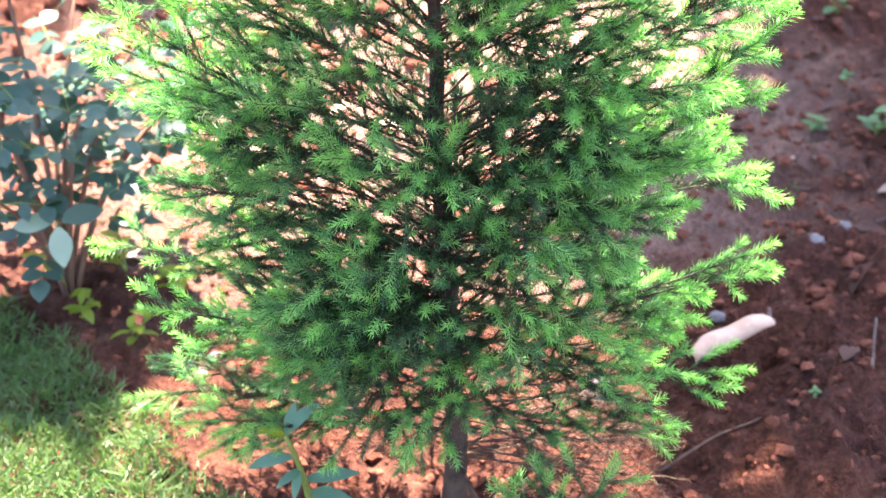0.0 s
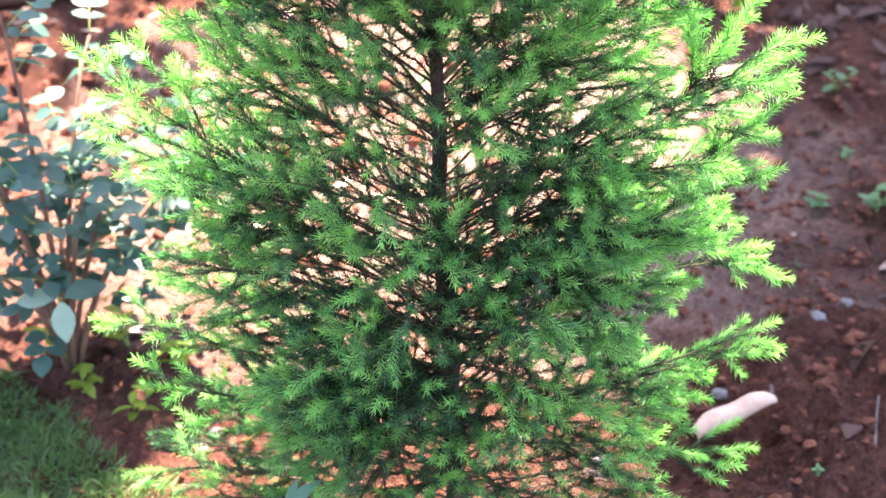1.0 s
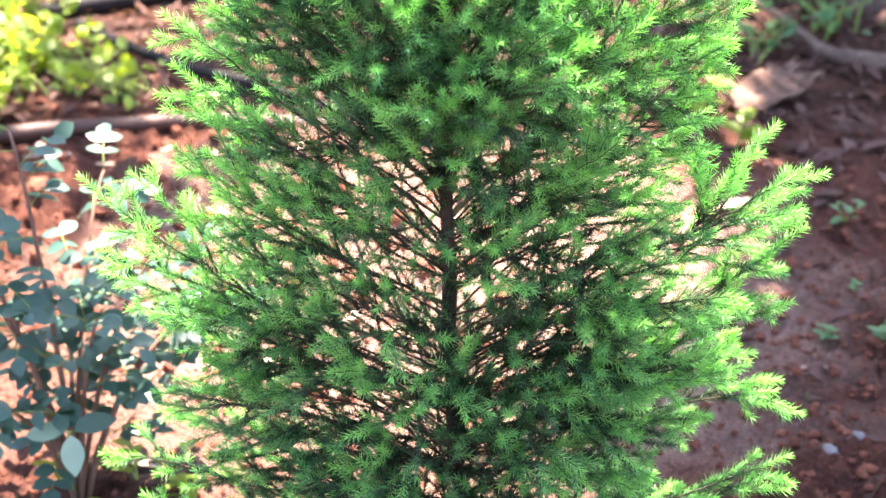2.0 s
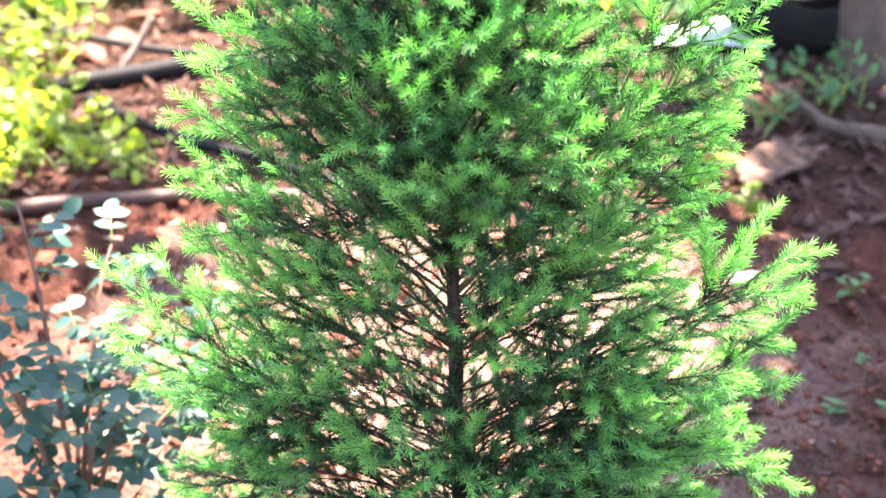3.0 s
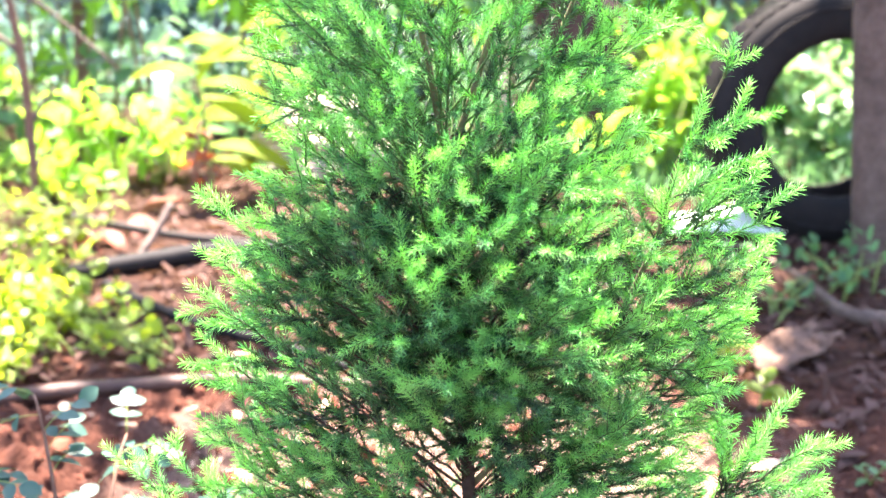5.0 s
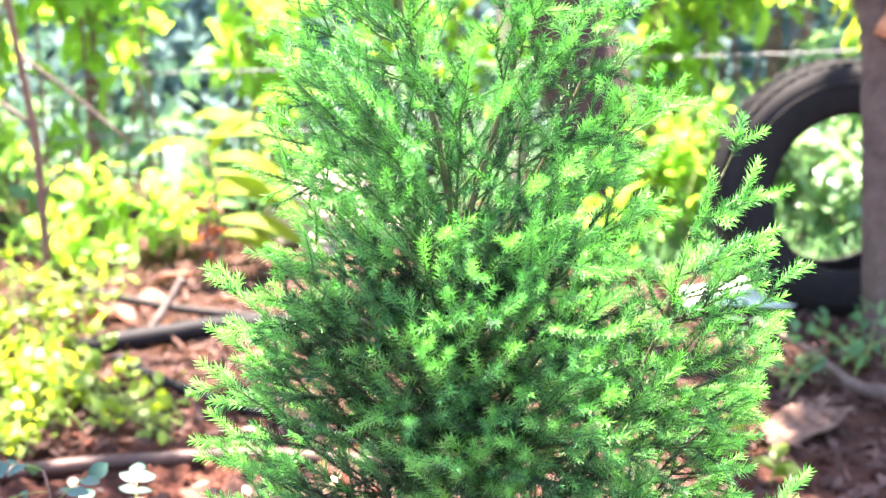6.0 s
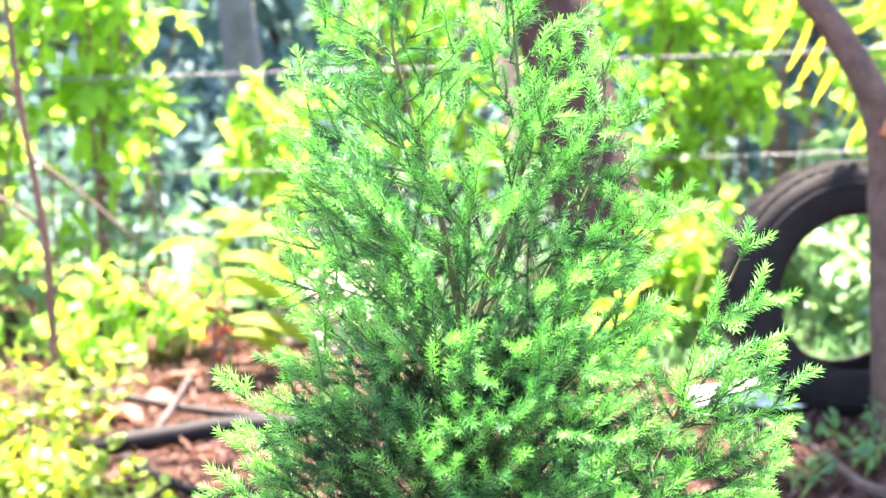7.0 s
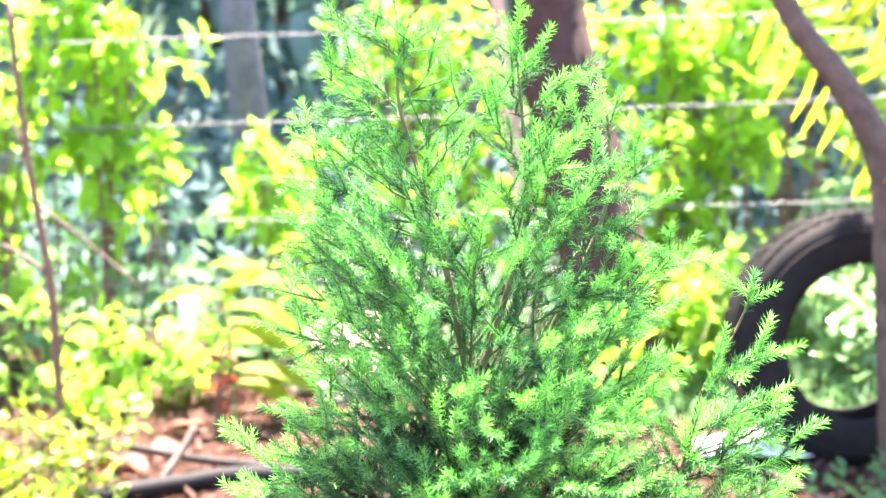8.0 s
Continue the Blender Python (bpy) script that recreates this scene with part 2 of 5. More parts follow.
def tube(curve, radii, sides=8, rough=0.0):
    """A closed tapered tube: verts, faces."""
    curve = np.asarray(curve, float)
    n = len(curve)
    radii = np.broadcast_to(np.asarray(radii, float), (n,))
    _, a, b = frames(curve)
    ang = np.arange(sides) * 2 * np.pi / sides
    r = radii[:, None] * (1 + rough * rng.uniform(-1, 1, (n, sides)))
    ring = curve[:, None] + r[..., None] * (np.cos(ang)[None, :, None] * a[:, None] + np.sin(ang)[None, :, None] * b[:, None])
    v = np.vstack([ring.reshape(-1, 3), curve[:1], curve[-1:]])
    f = []
    for i in range(n - 1):
        for k in range(sides):
            k2 = (k + 1) % sides
            f.append([i * sides + k, i * sides + k2, (i + 1) * sides + k2, (i + 1) * sides + k])
    for k in range(sides):
        k2 = (k + 1) % sides
        f.append([n * sides, k2, k])
        f.append([n * sides + 1, (n - 1) * sides + k, (n - 1) * sides + k2])
    return v, f


def joined(pieces):
    """Several (verts, faces) as one."""
    vs, fs, k = [], [], 0
    for v, f in pieces:
        vs.append(v)
        fs += [[i + k for i in q] for q in (f if isinstance(f, list) else f.tolist())]
        k += len(v)
    return np.vstack(vs), fs


def leaf(length, width, bend=0.2, fold=0.15, steps=5, point=1.0, thick=0.0):
    """A leaf blade along +x, upper side +z: pointed, folded along its midrib and bent down towards its tip."""
    s = np.linspace(0, 1, steps + 1)
    w = width / 2 * np.sin(np.pi * np.clip(s, 0.02, 0.985) ** (0.75 + 0.25 * point)) ** 0.8
    a = -bend * s
    x = np.concatenate([[0], np.cumsum(np.cos((a[1:] + a[:-1]) / 2))]) * length / steps
    z = np.concatenate([[0], np.cumsum(np.sin((a[1:] + a[:-1]) / 2))]) * length / steps
    mid = np.stack([x, 0 * x, z], 1)
    up = np.stack([-np.sin(a), 0 * a, np.cos(a)], 1)
    left = mid + np.stack([0 * w, w, 0 * w], 1) + up * (w * fold)[:, None]
    right = mid - np.stack([0 * w, w, 0 * w], 1) + up * (w * fold)[:, None]
    v = np.vstack([left, mid, right])
    n = steps + 1
    f = [[i, n + i, n + i + 1, i + 1] for i in range(steps)] + [[n + i, 2 * n + i, 2 * n + i + 1, n + i + 1] for i in range(steps)]
    return v, np.array(f)


def turns(forward, normal):
    """Rotation matrices whose x axis is forward and whose z axis is as near as can be to normal."""
    x = unit(forward)
    y = unit(np.cross(normal, x))
    return np.stack([x, y, np.cross(x, y)], -1)


def scatter(shapes, where, forward, normal, size):
    """Copies of leaf shapes as one (verts, faces), each at its place, turn and size."""
    R = turns(forward, normal)
    pick = rng.integers(0, len(shapes), len(where))
    vs, fs, k = [], [], 0
    for s, (v, f) in enumerate(shapes):
        i = np.where(pick == s)[0]
        if not len(i):
            continue
        out = np.einsum("nij,vj->nvi", R[i], v) * np.asarray(size)[i][:, None, None] + where[i][:, None]
        vs.append(out.reshape(-1, 3))
        fs.append((f[None] + (np.arange(len(i)) * len(v))[:, None, None] + k).reshape(-1, f.shape[1]))
        k += len(i) * len(v)
    return np.vstack(vs), np.vstack(fs)


def rot_to(forward, normal, where, size=1.0):
    """The same for one object: its matrix."""
    m = Matrix(turns(np.asarray(forward, float)[None], np.asarray(normal, float)[None])[0].tolist()).to_4x4()
    return Matrix.Translation(where) @ m @ Matrix.Scale(size, 4)


def on_ball(n):
    v = rng.normal(size=(n, 3))
    return unit(v)


def lump(radius, detail=2, rough=0.25, flat=1.0, seed=0, scale=1.6):
    """A rough stone or clod: verts, faces."""
    bm = bmesh.new()
    bmesh.ops.create_icosphere(bm, subdivisions=detail, radius=1.0)
    for v in bm.verts:
        d = noise.fractal(v.co * scale + Vector((seed * 7.3, seed * 3.1, 0)), 1.0, 2.0, 4)
        v.co *= 1 + rough * d
        v.co.z *= flat
    out = np.array([v.co[:] for v in bm.verts]) * radius, np.array([[v.index for v in f.verts] for f in bm.faces])
    bm.free()
    return out


def step(v):
    """From 0 to 1 as v goes from about -4 to 4."""
    return 0.5 + 0.5 * math.tanh(v / 2)


def relief(x, y):
    """The ground's height: gentle swells, clods and furrows, rougher on the dug strip behind the conifer."""
    fade = step(7 - math.hypot(x, y - 2))
    if fade < 1e-4:
        return 0.0
    p = Vector((x, y, 0.0))
    dug = math.exp(-((y - 2.5) / 0.65) ** 2) * step((0.1 - x) * 8)
    near = math.exp(-((x - 0.42) / 0.32) ** 2 - ((y - 1.50) / 0.32) ** 2)
    near += 0.7 * math.exp(-((x - 0.72) / 0.30) ** 2 - ((y - 2.15) / 0.50) ** 2)
    near += math.exp(-((x + 0.22) / 0.22) ** 2 - ((y - 1.52) / 0.22) ** 2)
    h = 0.020 * noise.fractal(p * 1.7, 1.0, 2.0, 3) + 0.015 * noise.fractal(p * 8.0, 0.9, 2.1, 4) * (1 + 2.2 * dug + 1.2 * near)
    h += 0.0075 * noise.fractal(p * 32.0, 0.75, 2.1, 3) * (1 + 2.6 * dug + 2.4 * near)
    lawn = step((-x - 0.30 - (y - 1.44) * 0.98) * 26) * step((1.72 - y) * 20)
    h = h * (1 - 0.6 * lawn) + 0.012 * lawn
    for cx, cy, r, d in HOLLOWS:
        h -= d * math.exp(-((x - cx) ** 2 + (y - cy) ** 2) / (r * r))
    h *= 1 - 0.7 * step((y - 3.25) * 10)
    return h * fade


# hollows and (minus) heaps in the soil: x, y, radius, depth
HOLLOWS = [(0.40, 1.60, 0.06, 0.028), (0.30, 1.55, 0.05, 0.018), (-0.08, 1.43, 0.05, 0.02), (0.45, 1.42, 0.12, -0.03),
           (-0.33, 1.60, 0.06, 0.02), (0.62, 1.80, 0.10, -0.02), (0.15, 1.40, 0.08, 0.012)]


# ---------- ground ----------
def axis(fine_from, fine_to, step, far):
    mid = np.arange(fine_from, fine_to + step / 2, step)
    grow = step * 1.35 ** np.arange(1, 40)
    grow = np.cumsum(grow)
    grow = grow[grow < far]
    return np.concatenate([(fine_from - grow)[::-1], mid, fine_to + grow])


def build_ground():
    xs, ys = axis(-1.25, 1.25, 0.0092, 400.0), axis(1.15, 4.2, 0.0092, 400.0)
    v = np.array([(x, y, relief(x, y)) for y in ys for x in xs])
    nx, ny = len(xs), len(ys)
    i = (np.arange(ny - 1)[:, None] * nx + np.arange(nx - 1)[None]).ravel()
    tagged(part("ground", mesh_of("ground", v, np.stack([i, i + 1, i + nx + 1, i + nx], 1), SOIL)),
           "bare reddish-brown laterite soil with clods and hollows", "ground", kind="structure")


build_ground()


def build_clods():
    """Loose crumbs of soil lying all over the bare ground."""
    shapes = [lump(1.0, 1, 0.6, 0.75, s) for s in range(12)]
    n = 8500
    x, y = rng.uniform(-1.2, 1.25, n), 1.25 + rng.uniform(0, 1, n) ** 1.3 * 2.9
    keep = (x + 0.26 + (y - 1.44) * 0.98 > 0) | (y > 1.75)
    x, y = x[keep], y[keep]
    dug = np.exp(-((y - 2.5) / 0.55) ** 2) * (x < 0.1)
    size = (0.0012 + 0.0062 * rng.uniform(0, 1, len(x)) ** 3.5) * (1 + 2.2 * dug)
    x2, y2 = rng.uniform(-0.5, 0.8, 1500), rng.uniform(1.24, 2.3, 1500)
    keep = x2 + 0.28 + (y2 - 1.44) * 0.98 > 0
    x, y = np.concatenate([x, x2[keep]]), np.concatenate([y, y2[keep]])
    size = np.concatenate([size, 0.003 + 0.008 * rng.uniform(0, 1, int(keep.sum())) ** 3])
    x, y = np.concatenate([x, rng.uniform(0.36, 1.15, 1000)]), np.concatenate([y, rng.uniform(1.5, 2.9, 1000)])
    size = np.concatenate([size, 0.003 + 0.010 * rng.uniform(0, 1, 1000) ** 2.5])
    z = np.array([relief(a, b) for a, b in zip(x, y)]) + size * 0.2
    v, f = scatter(shapes, np.stack([x, y, z], 1), on_ball(len(x)) * [1, 1, 0.3], np.tile([0, 0, 1.0], (len(x), 1)), size)
    tagged(part("soil_clods", mesh_of("soil_clods", v, f, CLOD, smooth=False)), "loose reddish soil crumbs on bare ground", "soil", kind="stuff")


build_clods()


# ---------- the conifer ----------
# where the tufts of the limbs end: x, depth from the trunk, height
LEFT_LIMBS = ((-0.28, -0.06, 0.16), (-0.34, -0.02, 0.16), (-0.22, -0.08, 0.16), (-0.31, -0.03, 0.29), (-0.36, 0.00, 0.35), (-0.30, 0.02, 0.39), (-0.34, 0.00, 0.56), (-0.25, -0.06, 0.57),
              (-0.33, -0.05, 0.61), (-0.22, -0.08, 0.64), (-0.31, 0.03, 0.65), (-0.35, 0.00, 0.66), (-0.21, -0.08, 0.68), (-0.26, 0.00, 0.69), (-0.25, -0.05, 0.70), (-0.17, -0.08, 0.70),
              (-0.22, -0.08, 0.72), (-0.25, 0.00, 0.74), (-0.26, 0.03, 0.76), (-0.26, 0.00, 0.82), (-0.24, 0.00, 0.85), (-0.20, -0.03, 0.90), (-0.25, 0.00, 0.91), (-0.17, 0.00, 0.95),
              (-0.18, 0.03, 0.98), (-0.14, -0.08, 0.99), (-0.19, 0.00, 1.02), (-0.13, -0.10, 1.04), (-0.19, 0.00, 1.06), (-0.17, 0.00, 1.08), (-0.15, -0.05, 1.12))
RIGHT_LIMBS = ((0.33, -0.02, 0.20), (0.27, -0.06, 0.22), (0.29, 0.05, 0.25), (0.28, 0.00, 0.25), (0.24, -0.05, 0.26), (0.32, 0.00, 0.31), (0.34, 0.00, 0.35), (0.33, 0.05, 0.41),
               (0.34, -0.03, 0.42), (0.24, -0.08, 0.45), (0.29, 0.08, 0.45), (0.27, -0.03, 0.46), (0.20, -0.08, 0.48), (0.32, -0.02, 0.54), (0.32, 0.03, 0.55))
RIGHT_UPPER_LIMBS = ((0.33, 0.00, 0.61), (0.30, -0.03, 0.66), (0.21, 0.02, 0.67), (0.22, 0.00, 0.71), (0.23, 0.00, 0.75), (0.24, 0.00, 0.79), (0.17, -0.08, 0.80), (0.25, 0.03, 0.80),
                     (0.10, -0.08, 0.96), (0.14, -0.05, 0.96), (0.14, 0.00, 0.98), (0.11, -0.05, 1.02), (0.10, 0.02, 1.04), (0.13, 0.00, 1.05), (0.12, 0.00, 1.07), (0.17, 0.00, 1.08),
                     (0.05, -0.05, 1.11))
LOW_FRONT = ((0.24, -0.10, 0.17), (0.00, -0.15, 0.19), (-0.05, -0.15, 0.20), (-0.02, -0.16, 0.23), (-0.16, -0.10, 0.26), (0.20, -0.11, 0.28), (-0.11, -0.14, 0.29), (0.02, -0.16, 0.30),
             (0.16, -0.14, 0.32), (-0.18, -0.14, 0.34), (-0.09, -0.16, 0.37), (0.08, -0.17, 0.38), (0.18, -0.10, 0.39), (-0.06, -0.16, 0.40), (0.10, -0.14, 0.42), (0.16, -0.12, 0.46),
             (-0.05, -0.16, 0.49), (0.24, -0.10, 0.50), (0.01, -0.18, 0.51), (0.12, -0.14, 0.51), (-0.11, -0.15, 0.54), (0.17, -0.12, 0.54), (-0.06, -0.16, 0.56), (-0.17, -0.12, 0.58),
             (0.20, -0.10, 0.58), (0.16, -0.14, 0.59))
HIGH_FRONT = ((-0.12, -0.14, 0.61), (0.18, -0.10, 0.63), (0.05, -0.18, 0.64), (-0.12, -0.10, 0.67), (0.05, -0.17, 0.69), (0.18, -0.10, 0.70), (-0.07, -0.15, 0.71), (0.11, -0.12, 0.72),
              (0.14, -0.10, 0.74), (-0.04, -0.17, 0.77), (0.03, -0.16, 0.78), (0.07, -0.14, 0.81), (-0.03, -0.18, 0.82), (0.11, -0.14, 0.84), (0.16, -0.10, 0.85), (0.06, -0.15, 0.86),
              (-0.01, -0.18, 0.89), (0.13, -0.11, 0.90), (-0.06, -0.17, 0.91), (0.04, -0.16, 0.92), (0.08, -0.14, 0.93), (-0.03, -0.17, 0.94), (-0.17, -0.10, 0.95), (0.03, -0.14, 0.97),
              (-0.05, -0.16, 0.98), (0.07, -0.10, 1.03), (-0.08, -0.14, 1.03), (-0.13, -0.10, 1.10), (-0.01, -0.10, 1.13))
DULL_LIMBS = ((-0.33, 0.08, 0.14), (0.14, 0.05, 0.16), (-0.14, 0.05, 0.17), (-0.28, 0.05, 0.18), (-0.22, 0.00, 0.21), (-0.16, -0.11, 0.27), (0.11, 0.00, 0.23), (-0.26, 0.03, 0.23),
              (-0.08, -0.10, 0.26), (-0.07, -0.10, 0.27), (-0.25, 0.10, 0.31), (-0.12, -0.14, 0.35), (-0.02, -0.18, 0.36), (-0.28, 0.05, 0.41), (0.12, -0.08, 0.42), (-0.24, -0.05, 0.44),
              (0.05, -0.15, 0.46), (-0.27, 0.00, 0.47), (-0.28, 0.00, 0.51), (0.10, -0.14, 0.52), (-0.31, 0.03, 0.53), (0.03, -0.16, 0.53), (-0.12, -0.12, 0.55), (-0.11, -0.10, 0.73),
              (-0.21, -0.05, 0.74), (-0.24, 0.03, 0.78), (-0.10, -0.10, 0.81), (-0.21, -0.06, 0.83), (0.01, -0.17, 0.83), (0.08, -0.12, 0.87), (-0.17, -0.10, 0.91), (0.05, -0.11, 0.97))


def trunk_at(z):
    """The middle of the trunk at a height."""
    return np.array([0.018 - 0.022 * min(z, 0.8) / 0.5 - 0.05 * max(0, z - 0.75), 1.36 + 0.01 * math.sin(z * 7), z])


def crown_radius(z):
    return float(np.interp(z, [0.0, 0.10, 0.2, 0.4, 0.66, 0.72, 0.9, 1.0, 1.1, 1.2, 1.30], [0.20, 0.28, 0.335, 0.34, 0.34, 0.265, 0.25, 0.205, 0.165, 0.11, 0.04]))


def root_of(tip):
    """Where on the trunk a limb that ends at tip begins: low limbs spread, high ones climb."""
    r = math.hypot(tip[0] - trunk_at(tip[2])[0], tip[1] - 1.36)
    return trunk_at(min(0.93, max(0.06, tip[2] - r * float(np.interp(tip[2], [0.1, 0.3, 0.7, 1.0], [0.12, 0.42, 0.72, 1.0])))))


def needle_arrays(shoots):
    """Awl-shaped needles of many shoots. Each shoot: curve, age at its foot, age at its tip, needle length, needles per metre, share kept, length of the young end.
    Returns verts, faces and the age of each vertex."""
    V, A = [], []
    for curve, a0, a1, size, dense, keep, young in shoots:
        seg = np.linalg.norm(np.diff(curve, axis=0), axis=1)
        s = np.concatenate([[0], np.cumsum(seg)])
        n = max(6, int(s[-1] * dense))
        at = np.linspace(0.02, 1.0, n) * s[-1]
        phi = np.arange(n) * 2.39996 + rng.uniform(0, 6.3) + rng.normal(0, 0.12, n)
        if keep < 1:
            stay = rng.uniform(size=n) < keep
            at, phi = at[stay], phi[stay]
            n = len(at)
        if n == 0:
            continue
        tan, na, nb = frames(curve)
        P = np.stack([np.interp(at, s, curve[:, k]) for k in range(3)], 1)
        T = unit(np.stack([np.interp(at, s, tan[:, k]) for k in range(3)], 1))
        ref = np.stack([np.interp(at, s, na[:, k]) for k in range(3)], 1)
        N1 = unit(ref - T * np.sum(ref * T, 1, keepdims=True))
        N2 = np.cross(T, N1)
        out = np.cos(phi)[:, None] * N1 + np.sin(phi)[:, None] * N2
        rest = s[-1] - at
        youth = np.clip(1.15 - rest / young, 0, 1)
        youth = youth * youth * (3 - 2 * youth)
        open_ = np.radians(45 + 11 * youth - 27 * np.clip(1 - rest / 0.006, 0, 1)) * rng.uniform(0.86, 1.14, n)
        d = np.cos(open_)[:, None] * T + np.sin(open_)[:, None] * out
        L = size * rng.uniform(0.82, 1.15, n) * (0.74 + 0.36 * youth) * np.clip(0.6 + rest / 0.01, 0.6, 1)
        side = np.cross(d, out)
        up = np.cross(side, d)
        w = (size * (0.076 + 0.018 * youth))[:, None]
        tip = P + d * L[:, None] + T * (L * 0.12)[:, None]
        P = P + d * (L * 0.03)[:, None]
        V.append(np.stack([P - side * w + up * w * 0.5, P + side * w + up * w * 0.5, P - up * w * 0.9, tip], 1).reshape(-1, 3))
        age = a0 + (a1 - a0) * youth + rng.normal(0, 0.05, n)
        A.append(np.stack([age - 0.06, age - 0.06, age - 0.06, age + 0.10], 1).ravel())
    V, A = np.vstack(V), np.concatenate(A)
    k = np.arange(len(V) // 4)[:, None, None] * 4
    return V, (k + np.array([[[0, 1, 3], [1, 2, 3], [2, 0, 3]]])).reshape(-1, 3), A


def side_shoots(curve, count, lengths, spread, s0, s1):
    """Curves of shoots that leave a twig on changing sides, bend forwards and lift or droop a little. lengths: at s0 and at s1."""
    tan, na, nb = frames(curve)
    out = []
    for k in range(count):
        f = (k + rng.uniform(0.1, 0.9)) / count
        s = s0 + (s1 - s0) * f
        i = min(int(s * (len(curve) - 1)), len(curve) - 2)
        turn = (k % 2) * np.pi + rng.normal(0, 0.75)
        side = np.cos(turn) * na[i] + np.sin(turn) * nb[i]
        a = spread * rng.uniform(0.7, 1.3)
        d = np.cos(a) * tan[i] + np.sin(a) * side
        ln = (lengths[0] + (lengths[1] - lengths[0]) * f) * rng.uniform(0.6, 1.3)
        mid = curve[i] + d * ln * 0.5
        end = mid + unit(d + 0.5 * tan[i] + np.array([0, 0, rng.normal(0.02, 0.22)])) * ln * 0.5
        out.append((bezier([curve[i], mid, end], 7), s, ln))
    return out


def conifer_branch(tree, start, tip, sag, youth, bushy=1.0, dead=False):
    """One limb: wood with side twigs, and its needles as a part of it."""
    start, tip = np.asarray(start, float), np.asarray(tip, float)
    flat = tip - start
    long = float(np.linalg.norm(flat))
    across = unit(np.cross(flat, [0, 0, 1.0])) * rng.normal(0, 0.06) * long
    c1 = start + flat * 0.35 + [0, 0, -sag * long * 0.8] + across
    c2 = start + flat * 0.75 + [0, 0, -sag * long] + across
    axis_curve = bezier([start, c1, c2, tip], 16)
    axis_curve[1:-1] += rng.normal(0, 0.001, (14, 3))
    wood, stems, shoots = [tube(axis_curve, np.linspace(0.0008 + 0.0026 * long, 0.0005, 16), 5)], [], []
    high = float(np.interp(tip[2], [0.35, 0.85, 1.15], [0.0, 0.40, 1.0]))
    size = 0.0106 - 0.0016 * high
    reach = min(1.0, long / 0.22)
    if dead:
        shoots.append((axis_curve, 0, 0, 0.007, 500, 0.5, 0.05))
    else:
        # age rises with height, for young tops and for their hazy brightness
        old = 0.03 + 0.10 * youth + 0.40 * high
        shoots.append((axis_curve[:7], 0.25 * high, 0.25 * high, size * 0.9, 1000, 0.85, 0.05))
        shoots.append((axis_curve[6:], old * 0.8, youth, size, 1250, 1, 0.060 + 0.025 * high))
    first = 0.30 if long > 0.16 else 0.12
    count = max(4, int(long * (1 - first) / 0.0225 * bushy))
    for c, s, ln in side_shoots(axis_curve, count, (0.040 + 0.092 * reach, 0.034), radians(46), first, 0.94):
        if dead:
            wood.append(tube(c[[0, 3, 6]], np.array([0.0008, 0.0006, 0.0003]), 4))
            shoots.append((c, 0, 0, 0.006, 420, 0.5, 0.05))
            continue
        stems.append(tube(c[[0, 3, 6]], np.array([0.0009, 0.0007, 0.0004]), 4))
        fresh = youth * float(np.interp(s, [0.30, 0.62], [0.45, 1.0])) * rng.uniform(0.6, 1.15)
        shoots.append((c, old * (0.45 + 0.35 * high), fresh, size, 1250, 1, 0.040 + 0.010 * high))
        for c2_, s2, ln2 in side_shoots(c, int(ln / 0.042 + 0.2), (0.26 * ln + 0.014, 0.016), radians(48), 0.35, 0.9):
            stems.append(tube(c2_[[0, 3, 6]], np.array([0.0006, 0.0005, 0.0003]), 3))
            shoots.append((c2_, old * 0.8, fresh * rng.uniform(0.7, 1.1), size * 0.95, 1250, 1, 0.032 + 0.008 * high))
    v, f = joined(wood + stems)
    me = mesh_of("branch", v, f, [TWIG, SHOOT])
    bark_faces = sum(len(w[1]) for w in wood)
    me.polygons.foreach_set("material_index", ((np.arange(len(me.polygons)) >= bark_faces) | (tip[2] > 1.0)).astype(np.int32))
    limb = part("branch", me, tree)
    nv, nf, age = needle_arrays(shoots)
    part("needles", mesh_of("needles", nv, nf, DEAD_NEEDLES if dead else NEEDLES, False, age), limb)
    return limb


def leader(tree, points, girth):
    """One of the stems into which the trunk divides."""
    c = spline(points, 6)
    part("trunk", mesh_of("leader_stem", *tube(c, np.linspace(girth, 0.0008, len(c)), 8, 0.08), LEADER), tree)
    return c


def sprays(tree, c, tips, youth, s0, s1, bushy=1.0):
    """Sprays along a leader, each from the place on it that suits the height of its tip."""
    for x, y, z in tips:
        low, high = c[int(s0 * (len(c) - 1))][2], c[int(s1 * (len(c) - 1))][2]
        z0 = min(high, max(low, z - 0.75 * math.hypot(x - c[-1][0], y - c[-1][1]) - 0.015))
        i = int(np.argmin(np.abs(c[:, 2] - z0)))
        conifer_branch(tree, c[i], (x, y, z), 0.05, youth * rng.uniform(0.85, 1.1), bushy)


